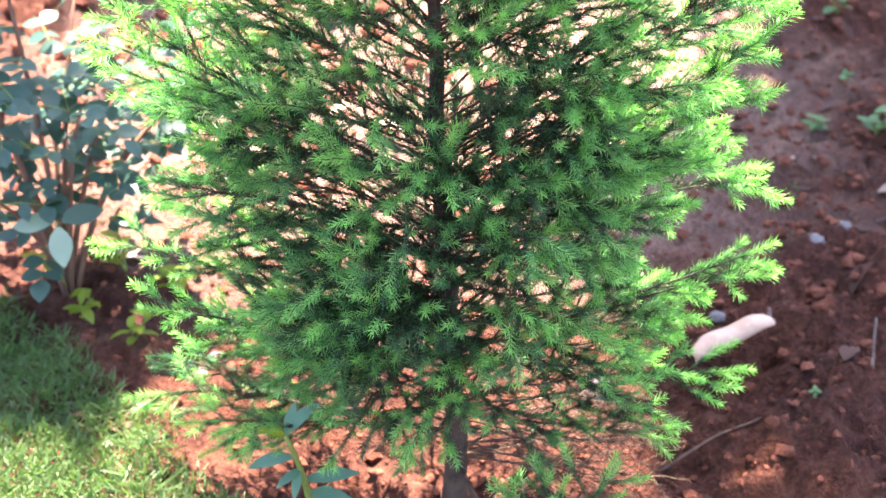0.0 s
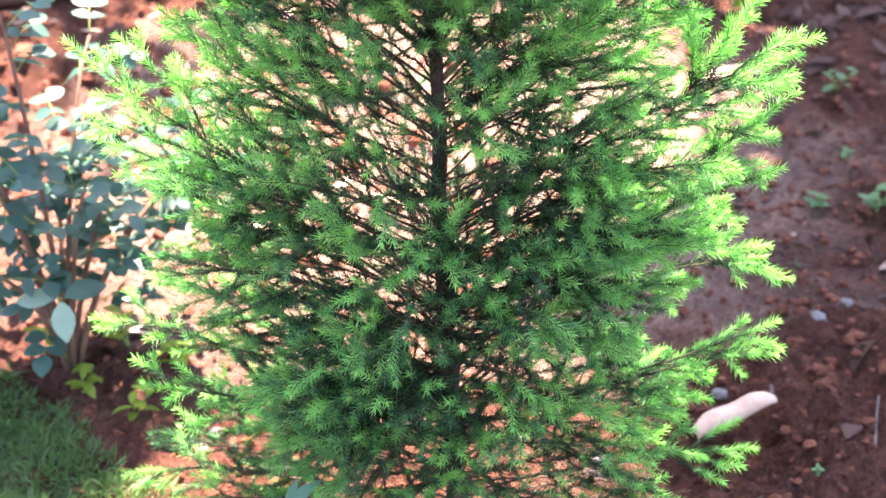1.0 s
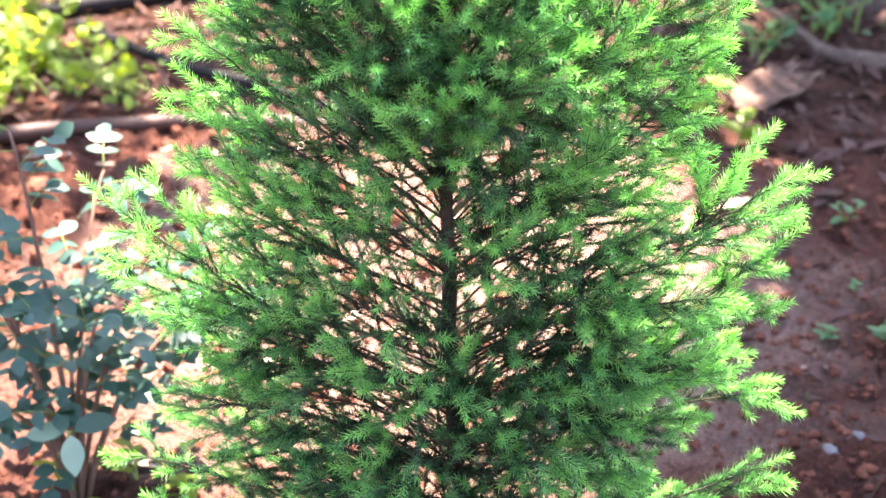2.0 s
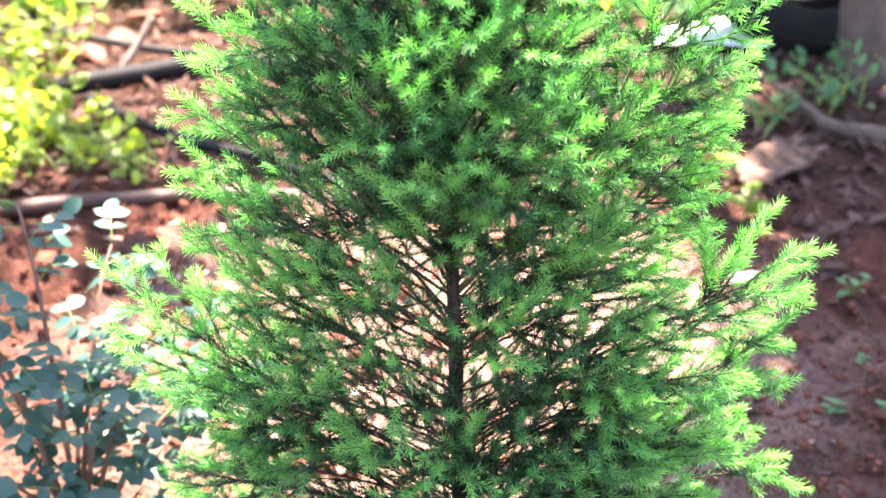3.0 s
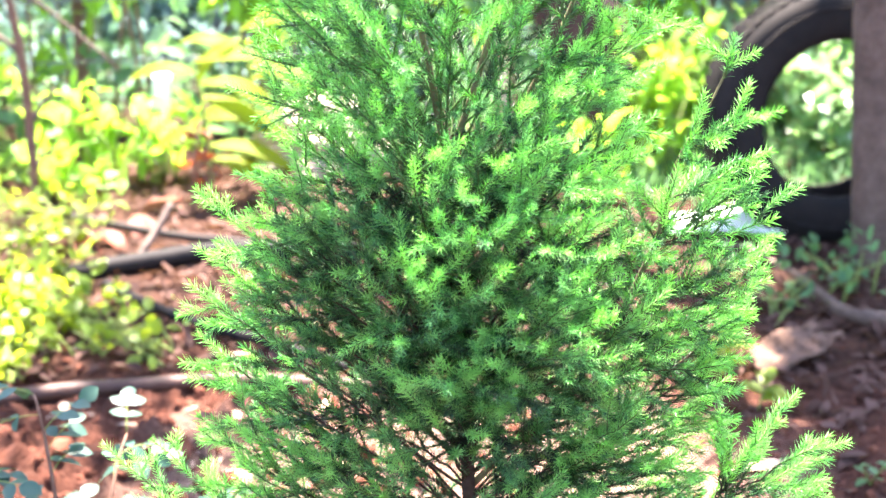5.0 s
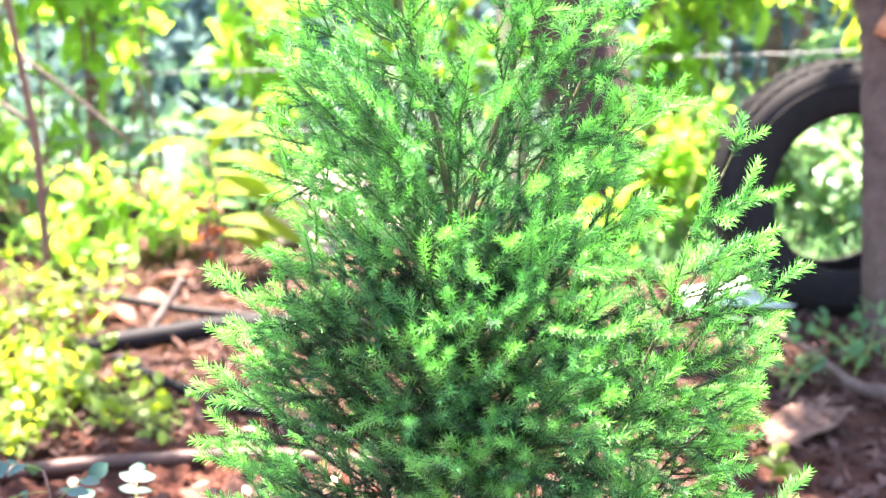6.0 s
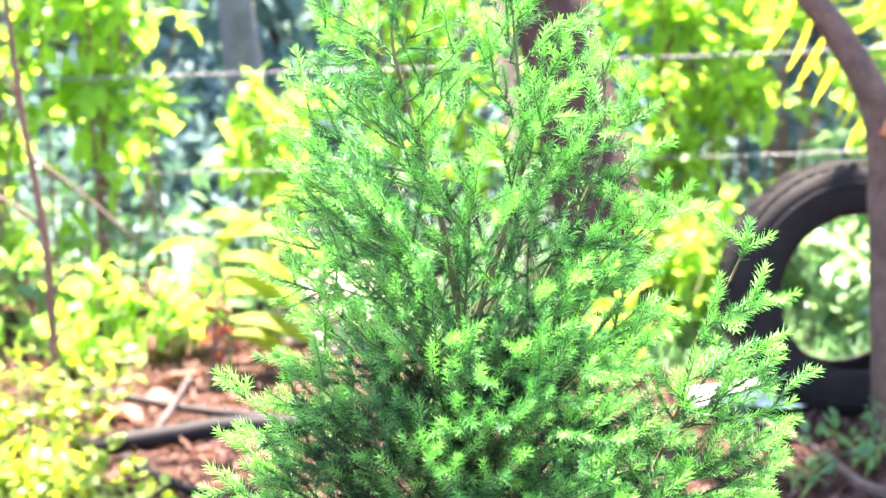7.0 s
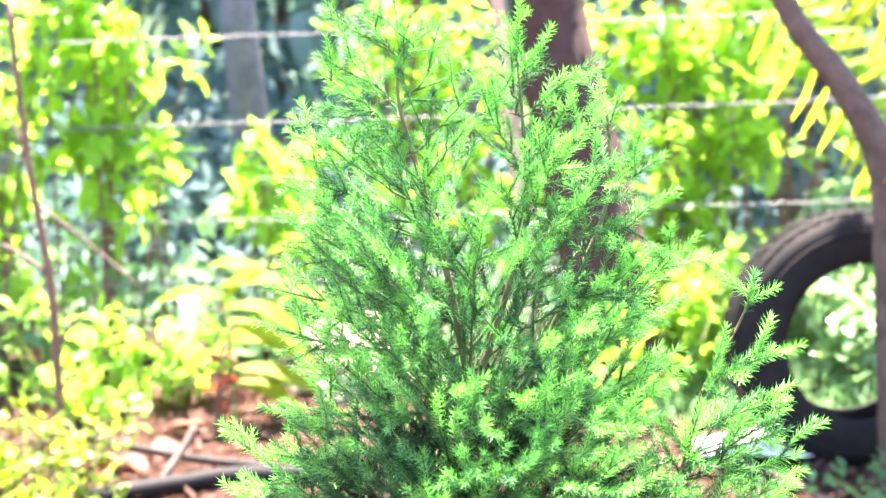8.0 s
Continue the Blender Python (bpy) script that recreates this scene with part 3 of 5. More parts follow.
def build_conifer():
    tree = thing("conifer", "young bushy conifer with lime-green shoot tips in red soil", "tree")
    lean = np.array([trunk_at(z) for z in np.linspace(-0.03, 0.98, 26)])
    lean[:, :2] += rng.normal(0, 0.0022, (26, 2))
    part("trunk", mesh_of("trunk", *tube(lean, np.interp(np.linspace(0, 1, 26), [0, 0.06, 0.5, 1], [0.020, 0.0120, 0.0072, 0.0042]), 12, 0.10), CONIFER_BARK),
         tree, "rough dark brown bark")
    fork = trunk_at(0.93)
    # the leaders that carry the top, with their sprays
    left = leader(tree, [fork, (-0.048, 1.36, 1.05), (-0.072, 1.355, 1.14), (-0.087, 1.35, 1.20), (-0.084, 1.35, 1.247)], 0.0036)
    sprays(tree, left, ((-0.134, 1.35, 1.243), (-0.11, 1.34, 1.268), (-0.151, 1.35, 1.224), (-0.128, 1.33, 1.21), (-0.05, 1.35, 1.236), (-0.07, 1.33, 1.257),
                        (-0.118, 1.37, 1.225), (-0.084, 1.35, 1.268)), 0.85, 0.5, 0.95, 0.7)
    sprays(tree, left, ((-0.017, 1.33, 1.216), (-0.027, 1.36, 1.18), (-0.179, 1.35, 1.186), (-0.178, 1.34, 1.159), (-0.183, 1.36, 1.13), (-0.194, 1.36, 1.102),
                        (-0.13, 1.30, 1.17), (-0.10, 1.28, 1.13), (-0.06, 1.29, 1.16), (-0.14, 1.40, 1.15), (-0.05, 1.43, 1.15)), 0.85, 0.2, 0.6)
    right = leader(tree, [fork, (0.006, 1.365, 1.03), (0.022, 1.37, 1.096), (0.019, 1.37, 1.18), (0.013, 1.37, 1.24)], 0.0034)
    sprays(tree, right, ((0.026, 1.36, 1.235), (0.055, 1.37, 1.222), (0.051, 1.35, 1.19), (0.002, 1.38, 1.222), (0.013, 1.37, 1.258), (-0.003, 1.36, 1.204)), 0.9, 0.5, 0.95, 0.7)
    sprays(tree, right, ((0.09, 1.37, 1.189), (0.085, 1.34, 1.14), (-0.013, 1.35, 1.195), (0.076, 1.36, 1.116), (0.03, 1.30, 1.15), (0.0, 1.29, 1.14), (0.05, 1.43, 1.15),
                         (0.055, 1.30, 1.17)), 0.85, 0.2, 0.6)
    third = leader(tree, [trunk_at(0.86), (0.040, 1.385, 0.98), (0.088, 1.40, 1.081), (0.097, 1.40, 1.131), (0.094, 1.40, 1.180)], 0.0030)
    sprays(tree, third, ((0.128, 1.39, 1.158), (0.139, 1.37, 1.112), (0.109, 1.38, 1.133), (0.072, 1.36, 1.108), (0.094, 1.40, 1.192), (0.12, 1.34, 1.07)), 0.9, 0.3, 0.9, 0.9)
    # the long upright shoot at the side, with its row of single twigs, and the fan of sprays below it
    side = leader(tree, [trunk_at(0.62), (0.10, 1.36, 0.74), (0.157, 1.36, 0.857), (0.176, 1.36, 0.935), (0.202, 1.36, 0.987), (0.216, 1.36, 1.02)], 0.0032)
    sprays(tree, side, ((0.220, 1.36, 1.033), (0.237, 1.36, 0.976), (0.247, 1.36, 0.943), (0.241, 1.36, 0.912), (0.264, 1.36, 0.884), (0.19, 1.34, 0.97)), 1.0, 0.4, 0.95, 0.45)
    sprays(tree, side, ((0.262, 1.36, 0.853), (0.261, 1.36, 0.826), (0.247, 1.36, 0.806), (0.241, 1.35, 0.787), (0.224, 1.33, 0.756), (0.19, 1.29, 0.86),
                        (0.21, 1.32, 0.90), (0.16, 1.31, 0.92), (0.20, 1.40, 0.92), (0.22, 1.32, 0.84), (0.17, 1.28, 0.82), (0.14, 1.30, 0.88), (0.18, 1.41, 0.87)), 1.0, 0.2, 0.6, 0.85)
    fan = leader(tree, [trunk_at(0.44), (0.10, 1.36, 0.53), (0.18, 1.355, 0.585), (0.225, 1.36, 0.605)], 0.0028)
    sprays(tree, fan, ((0.226, 1.35, 0.672), (0.246, 1.35, 0.655), (0.277, 1.36, 0.689), (0.326, 1.36, 0.672), (0.304, 1.36, 0.649), (0.326, 1.37, 0.610)), 1.0, 0.7, 1.0, 0.55)
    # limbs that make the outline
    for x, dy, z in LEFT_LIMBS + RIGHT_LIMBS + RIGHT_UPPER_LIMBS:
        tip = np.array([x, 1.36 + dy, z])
        # youth is higher on the left to lighten that darker side
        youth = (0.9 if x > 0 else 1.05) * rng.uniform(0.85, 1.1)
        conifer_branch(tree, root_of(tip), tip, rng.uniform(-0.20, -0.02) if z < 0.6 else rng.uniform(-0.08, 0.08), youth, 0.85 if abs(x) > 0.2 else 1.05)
    # limbs that come forwards, in twos and threes; raised youth puts light into their tips
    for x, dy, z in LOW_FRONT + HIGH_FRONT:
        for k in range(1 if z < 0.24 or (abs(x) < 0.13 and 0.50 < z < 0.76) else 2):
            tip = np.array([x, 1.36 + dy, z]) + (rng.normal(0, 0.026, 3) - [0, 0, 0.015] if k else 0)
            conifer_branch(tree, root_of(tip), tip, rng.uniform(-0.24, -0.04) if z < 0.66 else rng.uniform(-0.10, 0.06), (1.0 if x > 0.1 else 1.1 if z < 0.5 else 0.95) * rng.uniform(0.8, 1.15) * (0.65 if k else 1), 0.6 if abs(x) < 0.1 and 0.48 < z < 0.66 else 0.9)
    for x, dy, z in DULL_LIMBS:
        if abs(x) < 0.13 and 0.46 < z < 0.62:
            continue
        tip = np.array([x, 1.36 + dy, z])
        # dull limbs higher up on the left are lightened through youth too
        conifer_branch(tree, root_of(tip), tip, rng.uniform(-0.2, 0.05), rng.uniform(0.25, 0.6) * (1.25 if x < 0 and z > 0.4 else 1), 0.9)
    for k in range(13):
        x = rng.uniform(-0.22, 0.14)
        tip = np.array([x, 1.36 - rng.uniform(0.05, 0.17), rng.uniform(0.25 if x < -0.05 else 0.23, 0.36)])
        conifer_branch(tree, root_of(tip), tip, rng.uniform(-0.15, 0.05), rng.uniform(0.1, 0.55), 1.0)
    for k in range(18):
        z = rng.uniform(0.70, 0.98)
        tip = np.array([rng.uniform(-0.75, 0.6) * crown_radius(z), 1.36 - rng.uniform(0.0, 0.13), z])
        conifer_branch(tree, root_of(tip), tip, rng.uniform(-0.12, 0.05), rng.uniform(0.35, 0.7), 1.0)
    for k in range(14):
        tip = np.array([(-1) ** k * rng.uniform(0.13, 0.27), 1.36 - rng.uniform(0.03, 0.15), rng.uniform(0.40, 0.62)])
        conifer_branch(tree, root_of(tip), tip, rng.uniform(-0.18, 0.0), rng.uniform(0.6, 0.95), 0.9)
    # limbs on the far side
    for k, z in enumerate(np.linspace(0.22, 1.10, 40)):
        if 0.36 < z < 0.58:
            continue
        az = math.pi / 2 + 1.15 * math.sin(k * 2.39996) + rng.normal(0, 0.15)
        r = crown_radius(z) * rng.uniform(0.65, 0.95)
        tip = np.array([trunk_at(z)[0] + math.cos(az) * r * 0.85, 1.36 + math.sin(az) * r * 0.9, z])
        conifer_branch(tree, root_of(tip), tip, rng.uniform(0.02, 0.12), rng.uniform(0.25, 0.6), 0.8)
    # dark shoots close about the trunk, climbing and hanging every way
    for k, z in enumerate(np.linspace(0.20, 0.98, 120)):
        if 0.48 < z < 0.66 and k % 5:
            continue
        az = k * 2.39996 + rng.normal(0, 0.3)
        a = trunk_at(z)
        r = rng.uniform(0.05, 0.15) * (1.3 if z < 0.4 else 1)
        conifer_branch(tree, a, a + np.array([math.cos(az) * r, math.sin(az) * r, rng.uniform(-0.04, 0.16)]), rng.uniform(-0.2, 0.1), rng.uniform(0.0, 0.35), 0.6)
    # low sprigs in front, and dead twigs about the foot of the trunk
    low = bezier([trunk_at(0.05), (0.05, 1.28, 0.03), (0.10, 1.20, 0.03)], 8)
    part("branch", mesh_of("low_branch", *tube(low, np.linspace(0.004, 0.0015, 8), 6), TWIG), tree)
    for x, y, z in ((0.172, 1.20, 0.205), (0.125, 1.20, 0.175), (0.070, 1.20, 0.170)):
        conifer_branch(tree, low[-1], (x, y, z), 0.10, 1.0, 0.8)
    for k in range(24):
        az = rng.uniform(-0.45, 0.75)
        r = rng.uniform(0.14, 0.30)
        a = trunk_at(rng.uniform(0.05, 0.13))
        conifer_branch(tree, a, a + np.array([math.cos(az) * r, math.sin(az) * r * 0.8, rng.uniform(-0.04, 0.03)]), 0.05, 0, 0.7, dead=True)


build_conifer()


# ---------- lawn ----------
BLADES = [leaf(1.0, 0.09, b, 0.3, 2) for b in (0.3, 0.8, 1.2)]


def grass(name, label, x, y, height, mat, upright=1.0, width=1.0):
    n = len(x)
    z = np.array([relief(a, b) for a, b in zip(x, y)])
    d = np.stack([rng.normal(0, 0.5, n), rng.normal(0, 0.5, n), np.full(n, upright)], 1)
    v, f = scatter(BLADES, np.stack([x, y, z - 0.002], 1), d, on_ball(n) + [0, -0.5, 0.3], height * rng.uniform(0.5, 1.3, n))
    return tagged(part(name, mesh_of(name, v, f, mat)), label, "grass", kind="stuff")


def build_lawn():
    n = 38000
    x, y = rng.uniform(-0.80, -0.16, n), rng.uniform(1.15, 1.75, n)
    edge = x + 0.30 + (y - 1.44) * 0.98 + np.array([0.06 * noise.fractal(Vector((a * 9, b * 9, 0)), 1, 2, 3) for a, b in zip(x, y)])
    keep = (edge < 0) & (y < 1.70 + 0.03 * np.sin(x * 30)) & (rng.uniform(size=n) < np.clip(0.35 - edge * 9, 0, 1))
    grass("lawn_grass", "short bright green lawn grass beside the bed", x[keep], y[keep], 0.025, GRASS, 0.42)


build_lawn()


def build_field():
    n = 17000
    x, y = rng.uniform(0.35, 3.2, n), 4.35 + rng.uniform(0, 1, n) ** 1.4 * 5.0
    keep = rng.uniform(size=n) < np.clip((y - 4.2) * 2.5, 0.1, 1)
    grass("field_grass", "lush sunlit green grass and weeds behind the tyre", x[keep], y[keep], 0.10, FIELD, 0.6)


build_field()


# ---------- rose bush ----------
def build_rose():
    bush = thing("rose_bush", "rose bush with dark blue-green leaflets on thin stems", "bush")
    dark, pale = [], []
    for k in range(4):
        dark.append(mesh_of("rose_leaf", *leaf(1.0, 0.62 + 0.05 * k, 0.25 + 0.1 * k, 0.18, 5, 0.6), ROSE))
    for k in range(2):
        pale.append(mesh_of("sheen_rose_leaf", *leaf(1.0, 0.55, 0.25, 0.2, 5, 0.8), ROSE_SHEEN))
    foot = np.array([-0.50, 1.76, 0.0])
    stems = []
    for ex, ey, ez in ((-0.56, 1.85, 0.50), (-0.38, 1.88, 0.33), (-0.66, 1.80, 0.44), (-0.47, 1.95, 0.40), (-0.33, 1.82, 0.26), (-0.70, 1.90, 0.30),
                       (-0.58, 1.68, 0.20), (-0.44, 1.75, 0.30), (-0.62, 1.78, 0.34), (-0.36, 1.92, 0.22), (-0.52, 1.92, 0.28)):
        e = np.array([ex, ey, ez])
        c = bezier([foot + rng.normal(0, 0.008, 3) * [1, 1, 0], foot + (e - foot) * [0.25, 0.25, 0.6], foot + (e - foot) * [0.7, 0.7, 0.95], e], 14)
        stems.append(c)
        part("stem", mesh_of("rose_stem", *tube(c, np.linspace(0.0045, 0.0015, 14), 6), BROWN_STEM), bush)
        for s in np.linspace(0.30, 1.0, 9):
            p = c[int(s * 13)]
            az = rng.uniform(0, 2 * np.pi)
            d = unit(np.array([math.cos(az), math.sin(az) * 0.9 - 0.1, rng.uniform(-0.15, 0.5)]))
            reach = rng.uniform(0.05, 0.085)
            stalk = bezier([p, p + d * reach * 0.5 + [0, 0, 0.012], p + d * reach], 6)
            part("leaf_stalk", mesh_of("leaf_stalk", *tube(stalk, 0.0008, 4), STEM), bush)
            out = unit(np.cross(d, [0, 0, 1.0]))
            for q, turn in ((5, 0.0), (4, 1.0), (4, -1.0), (2, 1.1), (2, -1.1)):
                dd = d * math.cos(turn) + out * math.sin(turn) + [0, 0, rng.normal(-0.1, 0.2)]
                part("leaf", dark[rng.integers(4)], bush,
                     place=rot_to(dd, np.array([0, -0.15, 1]) + rng.normal(0, 0.3, 3), stalk[q], rng.uniform(0.022, 0.036)))
    # The leaflets that catch the light, drawn in the paler sheen colour.
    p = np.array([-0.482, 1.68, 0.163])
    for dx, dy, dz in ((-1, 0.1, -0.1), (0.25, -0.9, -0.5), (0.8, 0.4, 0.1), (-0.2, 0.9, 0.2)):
        part("leaf", pale[rng.integers(2)] if dx < 0.5 and dy < 0.5 else dark[0], bush, "leaflet with its sheen put into a paler colour" if dy < 0.5 and dx < 0.5 else "",
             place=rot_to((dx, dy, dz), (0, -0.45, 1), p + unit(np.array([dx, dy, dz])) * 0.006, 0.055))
    c = bezier([foot, foot + [-0.02, -0.03, 0.06], p], 8)
    part("stem", mesh_of("rose_stem", *tube(c, 0.0016, 5), STEM), bush)


build_rose()


# ---------- small weeds ----------
def weed(name, label, place, stems, leaf_shape, mat, size, height, group="", tilt=0.5, per=5, spread=0.5):
    """A small plant: stalks with leaves, each leaf a part."""
    x, y = place
    root = thing(name, label, "plant", group=group)
    base = np.array([x, y, relief(x, y) - 0.003])
    shape = [mesh_of(name + "_leaf", *leaf(1.0, leaf_shape[0], leaf_shape[1] * k, 0.15, 5, leaf_shape[2]), mat) for k in (0.6, 1.0, 1.5)]
    for k in range(stems):
        az = rng.uniform(0, 2 * np.pi)
        e = base + np.array([math.cos(az) * spread * height, math.sin(az) * spread * height, height * rng.uniform(0.7, 1.1)])
        c = bezier([base, base + (e - base) * [0.3, 0.3, 0.6], e], 8)
        part("stem", mesh_of(name + "_stem", *tube(c, np.linspace(0.022 * height + 0.0006, 0.0006, 8), 5), STEM), root)
        for j in range(per):
            q = c[2 + (j * 6) // per] if j < per - 1 else c[7]
            a2 = j * 2.4 + az + rng.normal(0, 0.3)
            d = np.array([math.cos(a2), math.sin(a2), tilt * rng.uniform(0.3, 1.5)])
            part("leaf", shape[rng.integers(3)], root, place=rot_to(d, np.array([0, 0, 1]) + rng.normal(0, 0.15, 3), q, size * rng.uniform(0.7, 1.2)))
    return root


def build_seedling():
    """A single yellow-green stalk with smooth oval leaves in whorls, the top ones upright."""
    root = thing("seedling", "leafy seedling with smooth blue-green oval leaves in soil", "plant")
    c = bezier([(-0.138, 1.29, relief(-0.138, 1.29) - 0.004), (-0.140, 1.265, 0.11), (-0.160, 1.245, 0.192)], 10)
    part("stem", mesh_of("seedling_stem", *tube(c, np.linspace(0.0052, 0.0026, 10), 8), STEM), root)
    old = [mesh_of("seedling_leaf", *leaf(1.0, 0.30, b, 0.12, 7, 0.7), SEEDLING) for b in (0.35, 0.8)]
    fresh = mesh_of("seedling_top_leaf", *leaf(1.0, 0.42, 0.3, 0.2, 7, 0.7), YELLOW_LEAF)
    for k, (i, across, ahead, rise, size) in enumerate(((9, -0.5, -0.4, 0.6, 0.036), (9, 0.55, 0.1, 0.9, 0.050), (9, 0.3, 0.4, 1.0, 0.036), (7, -1.0, -0.1, 0.05, 0.055), (6, -0.6, -0.8, 0.1, 0.036),
                                                        (6, -0.2, -0.9, -0.4, 0.034), (5, 1.0, 0.0, 0.3, 0.060), (4, 1.0, -0.3, 0.25, 0.056), (3, -1.0, -0.1, 0.0, 0.050), (3, 0.5, 0.8, 0.2, 0.045))):
        part("leaf", fresh if k == 0 else old[k % 2], root, "bright yellow-green young leaf" if k == 0 else "", place=rot_to((across, ahead, rise), (0.0, -0.3, 1.0), c[i], size))


build_seedling()
for px, py, h, s in ((-0.43, 1.79, 0.055, 0.034), (-0.40, 1.66, 0.05, 0.026), (-0.36, 1.76, 0.04, 0.03), (-0.47, 1.70, 0.045, 0.03), (-0.52, 1.78, 0.05, 0.03)):
    weed("weed", "small yellow-green weed at the edge of the lawn", (px, py), 2, (0.45, 0.6, 0.8), YELLOW_LEAF, s, h, "weeds by the lawn")
for px, py, h, s in ((0.57, 2.17, 0.03, 0.03), (0.675, 2.17, 0.045, 0.04), (0.52, 2.02, 0.015, 0.012), (0.49, 1.93, 0.012, 0.012), (0.66, 2.35, 0.02, 0.02),
                     (0.70, 2.60, 0.06, 0.035), (0.62, 2.72, 0.015, 0.02), (0.45, 1.50, 0.012, 0.014)):
    weed("weed", "tiny grey-green weed on bare red soil", (px, py), 2, (0.6, 0.5, 0.5), WEED, s * 0.75, h, "weeds on bare soil")
for px, py in ((0.50, 3.08), (0.56, 2.95), (0.53, 3.2)):
    weed("weed", "bright green weed beside dry leaf litter", (px, py), 2, (0.5, 0.6, 0.7), YELLOW_LEAF, 0.06, 0.07, "weeds by the plank")


# ---------- litter on the bare soil ----------
def dry_leaf(x, y, length, width, turn, label, mat=DRY_LEAF, curl=0.5, lift=0.004, name="dry_leaf", group="fallen leaves"):
    v, f = leaf(length, width * 0.85, curl * 0.7, 0.28, 7, 0.8)
    v[:, 2] += 0.012 * length * np.sin(v[:, 0] / length * 9 + v[:, 1] * 40)
    v = np.vstack([v, v - [0, 0, 0.0012]])
    k = len(v) // 2
    f = f.tolist() + [[i + k for i in q[::-1]] for q in f.tolist()]
    ob = part(name, mesh_of(name, v, f, mat))
    ob.matrix_world = pose(x, y, relief(x, y) + lift, rng.uniform(-8, 8), rng.uniform(-14, 4), turn)
    return tagged(ob, label, "leaf", group)


def build_sheath():
    """The pale curled piece of dry sheath: a bent trough with rolled edges and a small stalk."""
    L, n, m = 0.122, 18, 9
    v = []
    for i in range(n):
        s = i / (n - 1)
        w = 0.0145 * (0.35 + 0.65 * min(1, (1 - s) * 4) ** 0.6) * (0.55 + 0.45 * min(1, s * 5))
        cx, cz = s * L, 0.010 * math.sin(s * 2.6) + 0.004 * math.sin(s * 9)
        for j in range(m):
            a = (j / (m - 1) - 0.5) * 3.6
            v.append((cx, w * math.sin(a) * 0.85 + 0.005 * math.sin(s * 3.0), cz + w * 0.8 * math.cos(a)))
    f = [[i * m + j, i * m + j + 1, (i + 1) * m + j + 1, (i + 1) * m + j] for i in range(n - 1) for j in range(m - 1)]
    me = mesh_of("dry_sheath", v, f, PALE_BARK)
    ob = part("dry_sheath", me)
    solidify = ob.modifiers.new("thickness", "SOLIDIFY")
    solidify.thickness = 0.0016
    ob.matrix_world = pose(0.313, 1.588, relief(0.36, 1.64) + 0.014, 0, -4, 27)
    tagged(ob, "pale pinkish curled dry leaf sheath lying on soil", "dry sheath")
    part("stalk", mesh_of("sheath_stalk", *tube(bezier([(L - 0.006, 0.002, 0.008), (L, 0.006, 0.012), (L + 0.004, 0.014, 0.02)], 6), [0.004, 0.004, 0.0035, 0.003, 0.0025, 0.002], 6), DRY_WOOD), ob)


build_sheath()
dry_leaf(0.50, 1.575, 0.055, 0.03, 65, "grey-brown dry leaf crumpled on red soil", curl=0.9)
dry_leaf(0.50, 2.05, 0.085, 0.034, 12, "long pinkish dry leaf on red soil", CHIP, lift=0.008)
dry_leaf(0.64, 2.0, 0.08, 0.03, 25, "long pinkish dry leaf on red soil", CHIP, lift=0.008)
dry_leaf(0.60, 2.25, 0.07, 0.022, 35, "long greyish dry leaf on red soil")
dry_leaf(-0.46, 1.49, 0.075, 0.035, 15, "curled reddish dry leaf on the lawn's edge", curl=1.2)
dry_leaf(-0.40, 1.47, 0.06, 0.03, -10, "curled reddish dry leaf on the lawn's edge", curl=1.2)
dry_leaf(-0.44, 1.82, 0.085, 0.03, 5, "pale dry leaf under the rose bush", PALE_BARK)
dry_leaf(0.46, 2.64, 0.14, 0.05, 20, "large pale dry leaf in a patch of sun", PALE_BARK, lift=0.012)
dry_leaf(0.80, 2.92, 0.11, 0.04, 30, "broad dry leaf on the path", lift=0.01)
for k in range(26):
    lx, ly = rng.uniform(0.35, 1.1), rng.uniform(2.7, 3.6)
    dry_leaf(lx, ly, rng.uniform(0.05, 0.10), rng.uniform(0.02, 0.04), rng.uniform(0, 360), "brown dry leaf in the litter", lift=0.008, group="leaf litter")
for k in range(30):
    lx, ly = rng.uniform(-1.0, -0.1), rng.uniform(2.0, 3.6)
    dry_leaf(lx, ly, rng.uniform(0.03, 0.07), rng.uniform(0.012, 0.03), rng.uniform(0, 360), "small pale dry leaf among clods",
             PALE_BARK if k % 3 else DRY_LEAF, lift=0.008, group="leaves among clods")


def twig(points, radius, label, mat=DRY_WOOD, name="twig"):
    pts = [(x, y, relief(x, y) + z) for x, y, z in points]
    c = spline(pts, 6)
    return tagged(part(name, mesh_of(name, *tube(c, np.linspace(radius, radius * 0.5, len(c)), 7, 0.12), mat)), label, "twig")


twig([(0.25, 1.40, 0.004), (0.32, 1.44, 0.004), (0.37, 1.455, 0.008), (0.41, 1.50, 0.004), (0.44, 1.51, 0.002)], 0.0020, "crooked dry twig on red soil", LITTER_WOOD)
twig([(0.545, 1.60, 0.004), (0.555, 1.64, 0.01), (0.565, 1.68, 0.012)], 0.003, "short pale twig on red soil")
twig([(0.50, 1.88, 0.004), (0.60, 1.93, 0.006), (0.70, 1.97, 0.004)], 0.003, "thin dry twig across the soil")
